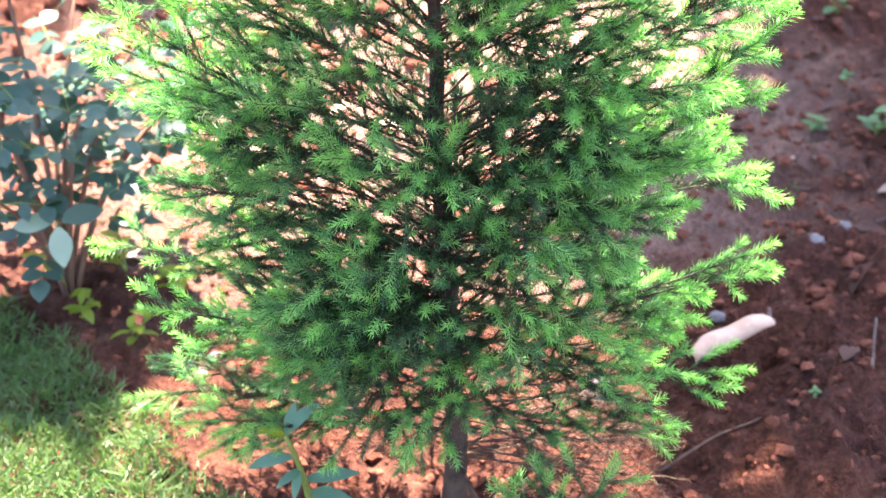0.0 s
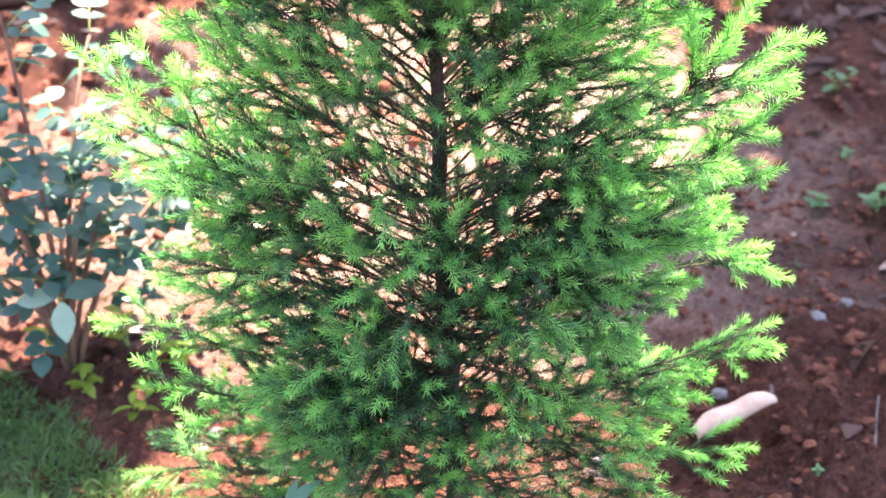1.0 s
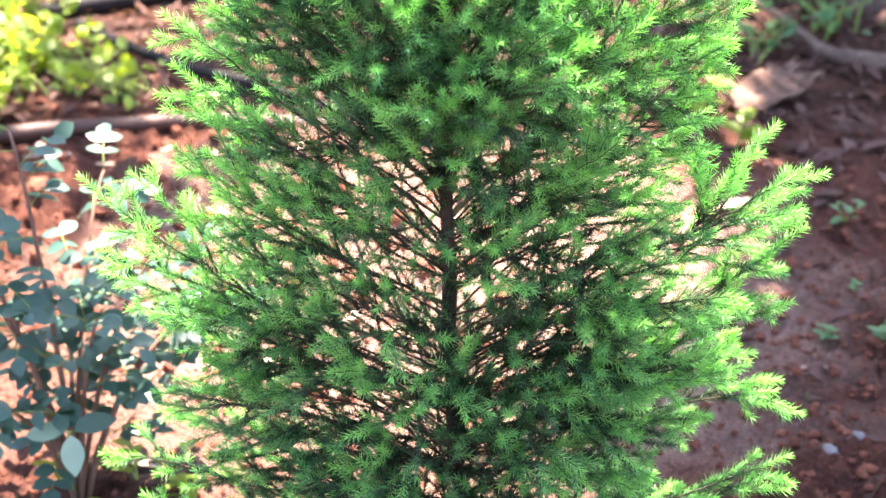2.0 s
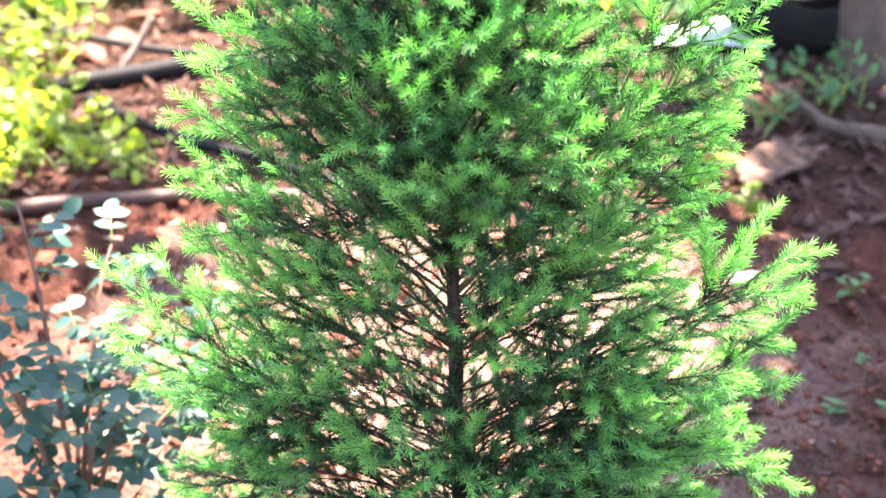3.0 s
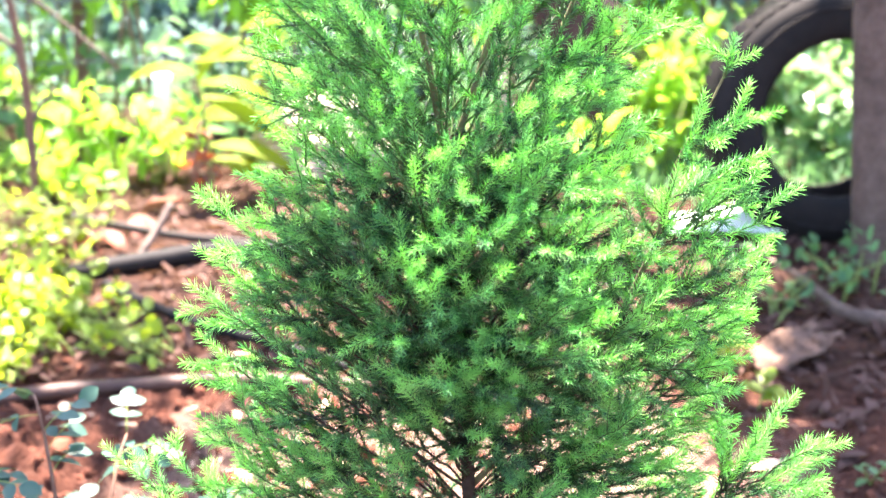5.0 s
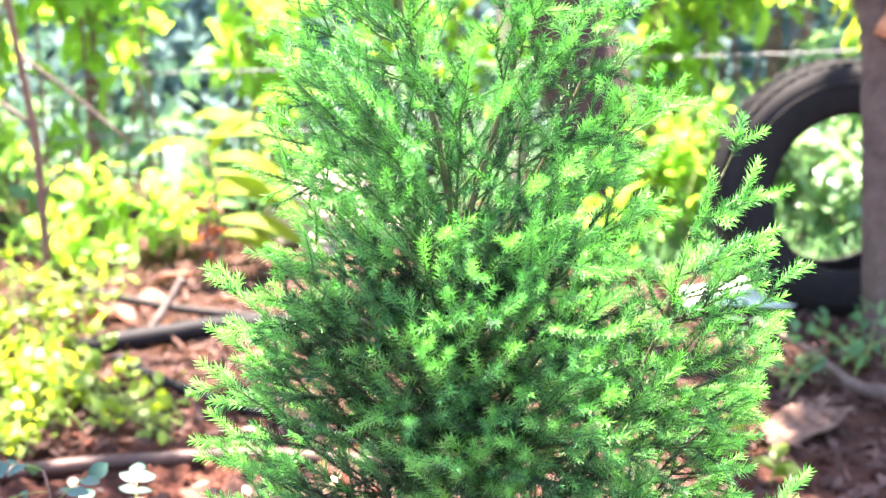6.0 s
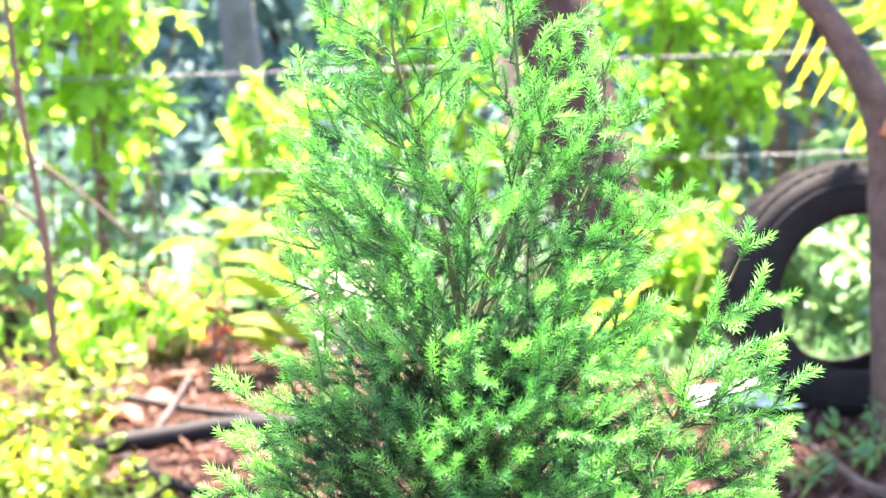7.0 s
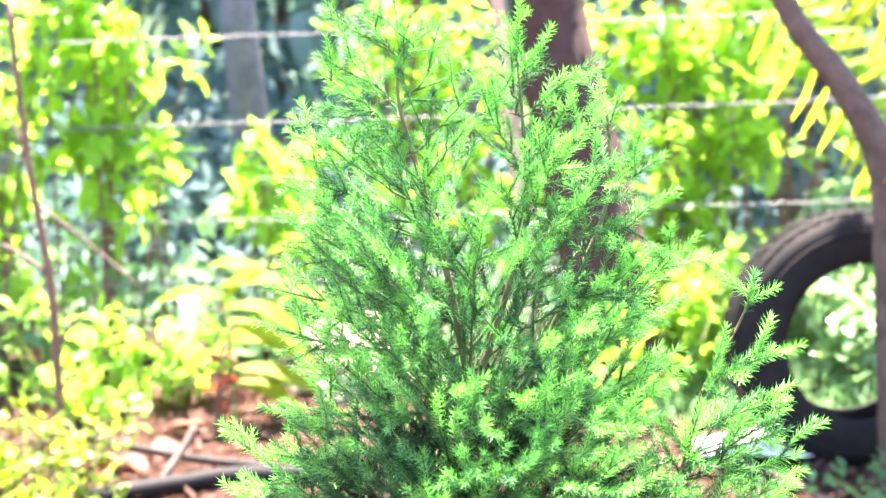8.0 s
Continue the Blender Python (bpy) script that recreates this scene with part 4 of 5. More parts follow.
for sx, sy, r, lab in ((0.194, 1.56, 0.022, "pale grey stone beside the conifer"), (0.52, 1.86, 0.012, "small grey stone on red soil"), 
                       (0.36, 1.69, 0.010, "small grey stone on red soil"), (0.57, 1.90, 0.014, "small grey stone on red soil"), (-0.30, 1.56, 0.009, "small pale stone on red soil"),
                       (-0.29, 1.62, 0.010, "small pale stone on red soil"), (-0.03, 1.33, 0.010, "small pale stone on red soil")):
    tagged(part("stone", mesh_of("stone", *lump(r, 3, 0.3, 0.6, r * 999), STONE), place=Matrix.Translation((sx, sy, relief(sx, sy) + r * 0.3))), lab, "stone", "stones on the soil")


def build_litter():
    """Small fallen leaves strewn thickly under the shrubs and along the shaded path."""
    for n, x0, x1, y0, y1, label in ((3400, -1.5, 0.3, 3.10, 4.9, "brown fallen leaves strewn under the shrubs"), (1700, 0.35, 1.5, 2.85, 4.3, "brown fallen leaves strewn by the tyre"),
                                     (130, 0.38, 1.15, 1.65, 2.85, "scattered dry leaf bits on bare soil")):
        x, y = rng.uniform(x0, x1, n), rng.uniform(y0, y1, n)
        z = np.array([relief(a, c) for a, c in zip(x, y)]) + rng.uniform(0.002, 0.014, n)
        shapes = [leaf(1.0, w, c, 0.3, 3, 0.8) for w, c in ((0.4, 0.5), (0.55, 1.0), (0.3, -0.6))]
        v, f = scatter(shapes, np.stack([x, y, z], 1), on_ball(n) * [1, 1, 0.25], on_ball(n) * 0.5 + [0, 0, 1.0], rng.uniform(0.022, 0.06, n))
        tagged(part("leaf_litter", mesh_of("leaf_litter", v, f, DRY_LEAF)), label, "leaf litter", kind="stuff")


build_litter()
for cx, cy, ln, turn in ((-0.783, 2.901, 0.055, 10), (-0.844, 2.854, 0.05, 20), (-0.707, 2.861, 0.06, -15), (-0.581, 2.902, 0.045, 40), (-0.829, 3.001, 0.05, 5),
                         (-0.395, 2.945, 0.05, 30), (-0.703, 2.622, 0.04, 70), (-0.533, 2.744, 0.04, -30), (-0.46, 2.50, 0.05, 15), (-0.62, 2.40, 0.04, 50)):
    dry_leaf(cx, cy, ln * 0.8, ln * 0.3, turn, "pale dry chip of sheath on red soil", CHIP, 0.3, 0.008, "dry_chip", "pale chips")


# ---------- behind: pipes, sticks and edging ----------
def pipe(name, points, radius, label, mat, category, sides=12, rough=0.02):
    pts = [(x, y, relief(x, y) + z) for x, y, z in points]
    c = spline(pts, 8)
    return tagged(part(name, mesh_of(name, *tube(c, radius, sides, rough), mat)), label, category)


pipe("edging_pipe", [(-1.35, 2.83, 0.012), (-0.89, 2.955, 0.014), (-0.70, 3.02, 0.015), (-0.49, 3.06, 0.014), (-0.2, 3.05, 0.008)], 0.017,
     "dusty brown bent pipe half sunk in soil", EDGING, "pipe")
pipe("garden_hose", [(-0.89, 3.60, 0.03), (-0.80, 3.51, 0.022), (-0.61, 3.36, 0.016), (-0.44, 3.23, 0.014), (-0.26, 3.12, 0.014), (-0.1, 3.06, 0.012)], 0.0125,
     "thin black plastic pipe lying on litter", PIPE, "pipe")
pipe("thick_pipe", [(-1.02, 3.68, 0.016), (-0.915, 3.736, 0.024), (-0.813, 3.789, 0.028), (-0.68, 3.843, 0.028), (-0.484, 3.88, 0.026), (-0.30, 3.88, 0.022)], 0.025,
     "thick black rubber pipe lying on soil", PIPE, "pipe")
pipe("dark_stick", [(-1.173, 4.204, 0.030), (-0.958, 4.074, 0.034), (-0.79, 3.975, 0.034), (-0.56, 3.86, 0.050)], 0.0115, "dark straight stick lying on litter", DARK_WOOD, "stick")
pipe("grey_stick", [(-0.865, 3.84, 0.012), (-0.825, 3.90, 0.07), (-0.79, 3.95, 0.128)], 0.010, "grey dry stick leaning on pipes", DRY_WOOD, "stick")


def build_rock():
    for x, y, r, s in ((-0.52, 4.90, 0.17, 1), (-0.43, 4.78, 0.14, 2), (-0.50, 4.66, 0.06, 3)):
        tagged(part("rock", mesh_of("rock", *lump(r, 5, 0.55, 0.7, s, 2.2), ROCK), place=Matrix.Translation((x, y, r * 0.35))),
               "pinkish pale rock in the sun behind the conifer", "rock", "pale rocks")


build_rock()


def build_plank():
    """A weathered, cupped palm sheath lying on the litter."""
    n, m = 26, 15
    v = []
    for i in range(n):
        s = i / (n - 1)
        for j in range(m):
            t = j / (m - 1) - 0.5
            ragged = 1 + 0.12 * math.sin(j * 2.7) * (s > 0.9) + 0.05 * math.sin(i * 1.9)
            v.append((s * 0.23 * ragged, t * 0.11 * (0.55 + 0.45 * math.sin(s * 2.4 + 0.5)), 0.015 * s + 0.014 * (4 * t * t) * (1 - 0.5 * s) + 0.003 * math.sin(j * 2.2) + 0.006 * math.sin(s * 11 + t * 5)))
    f = [[i * m + j, i * m + j + 1, (i + 1) * m + j + 1, (i + 1) * m + j] for i in range(n - 1) for j in range(m - 1)]
    ob = part("palm_sheath", mesh_of("palm_sheath", v, f, LITTER_WOOD))
    ob.modifiers.new("thickness", "SOLIDIFY").thickness = 0.006
    ob.matrix_world = pose(0.585, 3.13, relief(0.6, 3.15) + 0.012, 10, -4, 40)
    tagged(ob, "weathered grey-brown palm sheath on leaf litter", "dry sheath")


build_plank()
pipe("fallen_branch", [(0.60, 4.02, 0.03), (0.687, 3.836, 0.04), (0.765, 3.642, 0.045), (0.80, 3.48, 0.04), (0.83, 3.395, 0.035), (0.93, 3.337, 0.03), (1.15, 3.28, 0.03)], np.concatenate([np.linspace(0.006, 0.014, 33), np.linspace(0.016, 0.022, 16)]),
     "fallen grey-brown branch lying on litter", GREY_BARK, "branch", 12, 0.2)


def build_sheet():
    n, m = 12, 7
    v = []
    for i in range(n):
        for j in range(m):
            s, t = i / (n - 1), j / (m - 1)
            v.append((0.40 * s - 0.2, 0.20 * (t - 0.5) * (0.6 + 0.4 * math.sin(s * 3.1)), 0.012 * math.sin(s * 6 + t * 3) + 0.02))
    f = [[i * m + j, i * m + j + 1, (i + 1) * m + j + 1, (i + 1) * m + j] for i in range(n - 1) for j in range(m - 1)]
    ob = part("white_sheet", mesh_of("white_sheet", v, f, PALE_SHEET))
    ob.modifiers.new("thickness", "SOLIDIFY").thickness = 0.003
    ob.matrix_world = pose(0.70, 4.09, 0.03, 6, -4, 4)
    tagged(ob, "white sheet lying in full sun by the tyre", "sheet")


build_sheet()


# ---------- the tyre ----------
def build_tyre():
    tyre = thing("tyre", "worn black car tyre standing upright behind a trunk", "tyre", (0.925, 4.12, 0.0))
    R, W = 0.335, 0.185
    profile = [(0.205, -0.070), (0.205, -0.082), (0.225, -0.090), (0.265, -0.094), (0.300, -0.088), (0.322, -0.076), (0.332, -0.050), (0.335, -0.02),
               (0.335, 0.02), (0.332, 0.050), (0.322, 0.076), (0.300, 0.088), (0.265, 0.094), (0.225, 0.090), (0.205, 0.082), (0.205, 0.070),
               (0.225, 0.078), (0.265, 0.082), (0.300, 0.074), (0.316, 0.050), (0.318, 0.0), (0.316, -0.050), (0.300, -0.074), (0.265, -0.082), (0.225, -0.078)]
    n, m = 72, len(profile)
    v = [(r * math.cos(2 * math.pi * i / n), w, r * math.sin(2 * math.pi * i / n)) for i in range(n) for r, w in profile]
    f = [[i * m + j, i * m + (j + 1) % m, ((i + 1) % n) * m + (j + 1) % m, ((i + 1) % n) * m + j] for i in range(n) for j in range(m)]
    place = pose(0, 0, R - 0.012, -4, 0, 7)
    part("carcass", mesh_of("tyre_carcass", v, f, RUBBER), tyre, place=place)
    block = []
    for row in range(5):
        w0 = -0.060 + row * 0.027
        for k in range(56):
            a0 = 2 * math.pi * (k + 0.35 * (row % 2)) / 56
            a1 = a0 + 2 * math.pi / 56 * 0.74
            q = [(r * math.cos(a), w, r * math.sin(a)) for r in (0.330, 0.3362) for w in (w0, w0 + 0.021) for a in (a0, a1)]
            block.append((np.array(q), np.array([[0, 1, 3, 2], [4, 6, 7, 5], [0, 4, 5, 1], [2, 3, 7, 6], [0, 2, 6, 4], [1, 5, 7, 3]])))
    part("tread", mesh_of("tyre_tread", *joined(block), RUBBER, False), tyre, "worn tread blocks", place=place)
    ring = [(0.288 + 0.004 * math.cos(b), -0.0915 + 0.004 * math.sin(b)) for b in np.linspace(0, 2 * math.pi, 6, endpoint=False)]
    v = [(r * math.cos(2 * math.pi * i / n), w, r * math.sin(2 * math.pi * i / n)) for i in range(n) for r, w in ring]
    f = [[i * 6 + j, i * 6 + (j + 1) % 6, ((i + 1) % n) * 6 + (j + 1) % 6, ((i + 1) % n) * 6 + j] for i in range(n) for j in range(6)]
    part("sidewall_rib", mesh_of("tyre_rib", v, f, RUBBER), tyre, place=place)


build_tyre()


# ---------- trees behind ----------
def crown_of(root, centre, radii, count, size, mat):
    """Leaves in clumps through a loose, uneven crown."""
    n = max(8, count // 36)
    clumps = centre + on_ball(n) * rng.uniform(0.1, 1.0, (n, 1)) ** 0.5 * np.asarray(radii)
    pick = clumps[rng.integers(0, len(clumps), count)]
    where = pick + rng.normal(0, 0.17, (count, 3)) * np.asarray(radii) * 0.7
    shapes = [leaf(1.0, 0.42, b, 0.15, 2, 0.8) for b in (0.2, 0.6)]
    v, f = scatter(shapes, where, on_ball(count) + [0, 0, -0.3], on_ball(count) + [0, 0, 0.8], size * rng.uniform(0.6, 1.3, count))
    part("crown", mesh_of("crown", v, f, mat), root)
    return clumps


def tree(name, label, points, girth, taper, bark, crown=None, limbs=0):
    root = thing(name, label, "tree")
    c = spline(points, 8)
    part("trunk", mesh_of("tree_trunk", *tube(c, np.linspace(girth, girth * taper, len(c)), 16, 0.05), bark), root)
    if crown:
        centre, radii, count, size, mat = crown
        clumps = crown_of(root, np.array(centre), radii, count, size, mat)
        top = c[-1]
        for k in range(limbs):
            e = clumps[k % len(clumps)]
            lc = bezier([c[-2 - k % 5], c[-1] * 0.6 + e * 0.4 + [0, 0, 0.1], e], 8)
            part("limb", mesh_of("tree_limb", *tube(lc, np.linspace(girth * taper * 0.6, 0.012, 8), 6, 0.05), bark), root)
    return root


# The trunk's unseen crown is set where its shade falls on the right-hand soil.
tree("tree", "tree with smooth reddish-brown trunk behind the conifer",
     [(0.42, 4.80, -0.05), (0.33, 4.86, 0.35), (0.22, 4.92, 0.8), (0.13, 5.0, 1.3), (0.10, 5.05, 2.2), (0.35, 5.0, 3.0)], 0.155, 0.55, TRUNK_BARK,
     ((1.18, 4.01, 3.5), (0.42, 0.95, 0.35), 6400, 0.13, CANOPY), 7)
# This crown too is out of view, shifted to shade the soil nearer by.
tree("tree", "slender leaning tree with grey-brown trunk before the tyre",
     [(1.01, 3.84, -0.05), (0.985, 3.86, 0.25), (0.965, 3.88, 0.5), (0.935, 3.9, 0.80), (0.83, 3.92, 1.00), (0.69, 3.95, 1.20), (0.58, 4.0, 1.55), (0.60, 4.0, 2.6)], 0.064, 0.22, GREY_BARK,
     ((0.91, 3.00, 3.4), (0.50, 0.60, 0.3), 6200, 0.12, CANOPY), 5)
tree("tree", "tree trunk behind the fence, haze and shade in its grey bark",
     [(-1.05, 6.8, -0.05), (-1.06, 6.8, 0.5), (-1.10, 6.75, 1.2), (-1.12, 7.1, 2.2), (-1.15, 7.7, 3.4)], 0.09, 0.6, HAZY_GREY_BARK,
     ((-1.15, 8.4, 4.0), (0.6, 0.5, 0.4), 820, 0.13, CANOPY), 7)
# Stands out of view, added only for the shade its crown casts.
tree("tree", "unseen tree added beside the bed to shade the lawn",
     [(-2.4, 3.7, -0.05), (-2.35, 3.7, 0.8), (-2.25, 3.6, 1.8), (-1.95, 3.4, 2.9)], 0.11, 0.2, GREY_BARK,
     ((-0.43, 2.81, 3.3), (0.24, 0.17, 0.15), 360, 0.12, CANOPY), 7)


# Another tree out of view, added to break up the sun around the pipes.
tree("tree", "unseen thin-leaved tree added to dapple the pipes",
     [(-2.6, 4.9, -0.05), (-2.55, 4.9, 0.9), (-2.4, 4.85, 1.9), (-2.0, 4.8, 2.9)], 0.10, 0.2, GREY_BARK,
     ((-0.39, 4.30, 3.4), (0.50, 0.76, 0.25), 420, 0.11, CANOPY), 7)
# Added trunk for a sunlit strip; its brightness is put into the pale bark.
tree("sapling", "slim trunk added for the sunlit strip beside the brown tree", [(0.10, 4.90, -0.05), (0.07, 4.9, 0.5), (0.015, 4.9, 1.0), (-0.05, 4.92, 1.6), (-0.1, 4.95, 2.4)], 0.026, 0.7, PALE_BARK,
     ((-0.1, 5.0, 2.7), (0.3, 0.3, 0.25), 160, 0.10, CANOPY), 3)


def build_snag():
    """The torn, dark stub on the leaning trunk."""
    root = thing("broken_stub", "torn orange-brown stub of a broken limb on the trunk", "stub", (0.985, 3.86, 0.83))
    part("wood", mesh_of("stub_wood", *tube(bezier([(-0.02, 0, -0.08), (0.02, 0, 0.0), (0.05, 0.0, 0.10)], 8), np.linspace(0.05, 0.035, 8), 10, 0.15), RAW_WOOD), root)
    part("bark", mesh_of("stub_bark", *tube(bezier([(0.03, 0.01, -0.02), (0.07, 0.0, 0.06), (0.11, 0.0, 0.20)], 8), np.linspace(0.045, 0.03, 8), 10, 0.2), PIPE), root)


build_snag()


# ---------- fence ----------
def build_fence():
    fence = thing("wire_fence", "barbed wire fence sagging between thin posts and shrubs", "fence")
    barb = mesh_of("fence_barb", *joined([tube(np.array([-d * 0.012, d * 0, d * 0.012]), [0.0006, 0.0018, 0.0006], 4) for d in on_ball(3)]), WIRE)
    for z0, z1, sag in ((0.305, 0.43, 0.02), (0.505, 0.60, 0.015), (0.815, 0.925, 0.02), (1.085, 1.20, 0.02)):
        x = np.linspace(-2.2, 2.2, 60)
        s = (x + 2.2) / 4.4
        z = z0 - 0.04 + (z1 - z0 + 0.04) * s - sag * np.sin(np.pi * s)
        c = np.stack([x, 5.0 + 0.02 * np.sin(x * 5), z], 1)
        pieces = []
        for ph in (0, math.pi):
            xx = np.linspace(-2.2, 2.2, 420)
            cc = np.stack([np.interp(xx, x, c[:, k]) for k in range(3)], 1)
            cc[:, 1] += 0.0026 * np.cos(xx * 120 + ph)
            cc[:, 2] += 0.0026 * np.sin(xx * 120 + ph)
            pieces.append(tube(cc, 0.0017, 5))
        wire = part("wire", mesh_of("fence_wire", *joined(pieces), WIRE), fence)
        for bx in np.arange(-2.1, 2.1, 0.11):
            p = np.array([np.interp(bx, x, c[:, k]) for k in range(3)])
            part("barb", barb, wire, place=Matrix.Translation(p) @ Matrix.Rotation(rng.uniform(0, 6.28), 4, "X"))
    for x in (-1.75, 1.75):
        c = spline([(x, 5.04, -0.1), (x + 0.02, 5.04, 0.6), (x - 0.01, 5.03, 1.35)], 6)
        part("post", mesh_of("fence_post", *tube(c, 0.032, 8, 0.08), GREY_BARK), fence)


build_fence()


# ---------- shrubs ----------
def shrub(name, label, foot, height, width, stems, leaves, size, shape, mat, bark=BROWN_STEM, droop=0.0, group="", lean=0.0, depth=0.7, bare=0.25):
    """Several stems from one foot, with leaves in tufts along them."""
    root = thing(name, label, "shrub", group=group)
    foot = np.array([*foot, 0.0])
    P, D = [], []
    for k in range(stems):
        az = rng.uniform(0, 2 * np.pi)
        r = width * rng.uniform(0.2, 1.0)
        e = foot + np.array([math.cos(az) * r + lean, math.sin(az) * r * depth, height * rng.uniform(0.65, 1.1)])
        b = foot + rng.normal(0, 0.28 * width, 3) * [1, 1, 0]
        c = bezier([b, b + (e - b) * [0.2, 0.2, 0.5], b + (e - b) * [0.7, 0.7, 0.9], e], 14)
        part("stem", mesh_of(name + "_stem", *tube(c, np.linspace(0.004 + 0.002 * height, 0.0015, 14), 6, 0.05), bark), root)
        per = max(1, leaves // stems)
        tufts = max(3, per // 6)
        for q in range(tufts):
            s = bare + (1 - bare) * (q + rng.uniform()) / tufts
            p = c[int(s * 13)] + rng.normal(0, 0.055 * width + 0.03, 3)
            ax = unit(rng.normal(0, 0.6, 3) + [0, 0, 0.7])
            for _ in range(max(1, per // tufts)):
                P.append(p + rng.normal(0, 0.012, 3))
                D.append(unit(rng.normal(0, 1, 3) + ax * 0.9 - [0, 0, droop]))
    P, D = np.array(P), np.array(D)
    keep = P[:, 2] > 0.02
    P, D = P[keep], D[keep]
    shapes = [leaf(1.0, shape[0], shape[1] * b, 0.18, 4, shape[2]) for b in (0.4, 1.0, 1.6)]
    v, f = scatter(shapes, P, D, on_ball(len(P)) * 0.5 + [0, 0, 1.0], size * rng.uniform(0.6, 1.25, len(P)))
    part("foliage", mesh_of(name + "_foliage", v, f, mat), root)
    return root


# the sunlit hedge that grows through the fence: place, height, width, leaves, bare share of the stems
for hx, hy, h, w, n, bare in ((-1.60, 5.05, 1.45, 0.36, 1100, 0.12), (-1.26, 5.30, 1.40, 0.22, 1000, 0.3), (-0.75, 5.35, 0.72, 0.20, 420, 0.3), (-0.36, 5.98, 1.6, 0.34, 800, 0.2),
                              (0.52, 5.25, 0.72, 0.20, 420, 0.45), (0.72, 5.5, 1.25, 0.36, 1000, 0.50), (0.25, 5.7, 1.4, 0.30, 600, 0.2), (-1.95, 5.5, 1.5, 0.4, 550, 0.12),
                              (1.05, 5.6, 1.35, 0.22, 420, 0.55), (-0.1, 5.9, 1.3, 0.3, 500, 0.2), (1.5, 6.2, 1.2, 0.3, 300, 0.3)):
    shrub("hedge_shrub", "tall sunlit shrub with pointed yellow-green leaves in the fence", (hx, hy), h, w * 1.3, 12, n * 5 // 8, 0.112, (0.36, 0.5, 0.9), HEDGE, group="shrubs in the fence", bare=bare)


def build_long_leaves(x, y, height, leaves):
    """A stalk with long, arching lance-shaped leaves along it. Each leaf: height on the stalk, way across, rise, length."""
    root = thing("long_leaf_plant", "plant with long drooping lance-shaped yellow leaves", "plant", group="long-leaved plants")
    shape = [mesh_of("lance_leaf", *leaf(1.0, 0.28, b, 0.22, 8, 0.9), LANCE) for b in (0.8, 1.1, 1.4)]
    c = bezier([(x, y, -0.01), (x + 0.01, y, height * 0.6), (x - 0.03, y - 0.02, height)], 12)
    part("stem", mesh_of("lance_stem", *tube(c, np.linspace(0.007, 0.003, 12), 6), STEM), root)
    for k, (s, across, rise, size) in enumerate(leaves):
        d = np.array([across, -0.25 * (1 - 0.4 * abs(across)), rise])
        part("leaf", shape[k % 3], root, place=rot_to(d, np.array([0.1 * across, -0.45, 1.0]), c[int(s * 11)], size * 1.2))


build_long_leaves(-0.77, 4.44, 0.40, ((1.0, 0.8, 0.35, 0.19), (0.95, -0.7, 0.3, 0.17), (0.85, 0.9, 0.2, 0.22), (0.80, 0.6, -0.1, 0.20), (0.60, 0.9, 0.25, 0.22), (0.5, -0.8, 0.2, 0.15),
                                      (0.45, 0.95, 0.05, 0.22), (0.35, 0.7, 0.0, 0.20), (0.9, 0.2, 0.8, 0.16)))
build_long_leaves(-0.66, 4.62, 0.46, ((1.0, 0.7, 0.4, 0.20), (0.9, -0.6, 0.5, 0.17), (0.8, 0.95, 0.1, 0.20), (0.65, 0.8, 0.3, 0.18), (0.5, -0.7, 0.2, 0.15)))


def build_marker():
    """A small whitewashed marker block standing among the plants."""
    bm = bmesh.new()
    bmesh.ops.create_cube(bm, size=1.0, matrix=Matrix.Diagonal((0.056, 0.05, 0.31, 1)))
    bmesh.ops.bevel(bm, geom=bm.edges[:], offset=0.006, segments=2, affect="EDGES")
    me = bpy.data.meshes.new("marker")
    bm.to_mesh(me)
    bm.free()
    me.materials.append(PALE_SHEET)
    tagged(part("marker_block", me, place=pose(-0.985, 4.85, 0.125, 3, 4, 12)), "small whitewashed marker block among sunlit plants", "marker")


build_marker()
for hx, hy, h, w, n in ((-1.10, 3.35, 0.12, 0.17, 300), (-1.25, 3.75, 0.17, 0.24, 330), (-1.12, 3.95, 0.13, 0.2, 150), (-1.02, 3.66, 0.10, 0.10, 90), (-0.82, 3.26, 0.08, 0.16, 70), (-0.98, 3.20, 0.07, 0.14, 200), (-0.72, 3.20, 0.06, 0.14, 46), (-0.92, 3.42, 0.05, 0.14, 170), (-1.0, 3.08, 0.06, 0.12, 130)):
    shrub("ground_cover", "low sunlit plant with small round yellow-green leaves", (hx, hy), h, w, 14, n, 0.033, (0.75, 0.4, 0.4), YELLOW_LEAF, STEM, group="ground cover", bare=0.1)
for hx, hy, h, w, n in ((-1.18, 4.42, 0.15, 0.2, 90), (-1.14, 4.66, 0.26, 0.2, 90), (-0.93, 4.66, 0.20, 0.14, 130), (-1.38, 4.6, 0.28, 0.22, 90), (0.35, 4.45, 0.25, 0.16, 90), (0.55, 4.75, 0.35, 0.25, 160)):
    shrub("low_shrub", "low yellow-green plants in full sun before the fence", (hx, hy), h, w, 9, n, 0.08, (0.4, 0.6, 0.8), HEDGE, STEM, group="low plants", bare=0.1)
for hx, hy, h, w, n in ((0.90, 3.62, 0.10, 0.14, 70), (0.72, 3.5, 0.07, 0.12, 50), (1.05, 3.62, 0.12, 0.15, 70), (0.62, 3.72, 0.06, 0.1, 40)):
    shrub("low_weeds", "low green weeds beside the fallen branch", (hx, hy), h, w, 8, n, 0.035, (0.6, 0.5, 0.5), FIELD, STEM, group="weeds by the branch", bare=0.1)


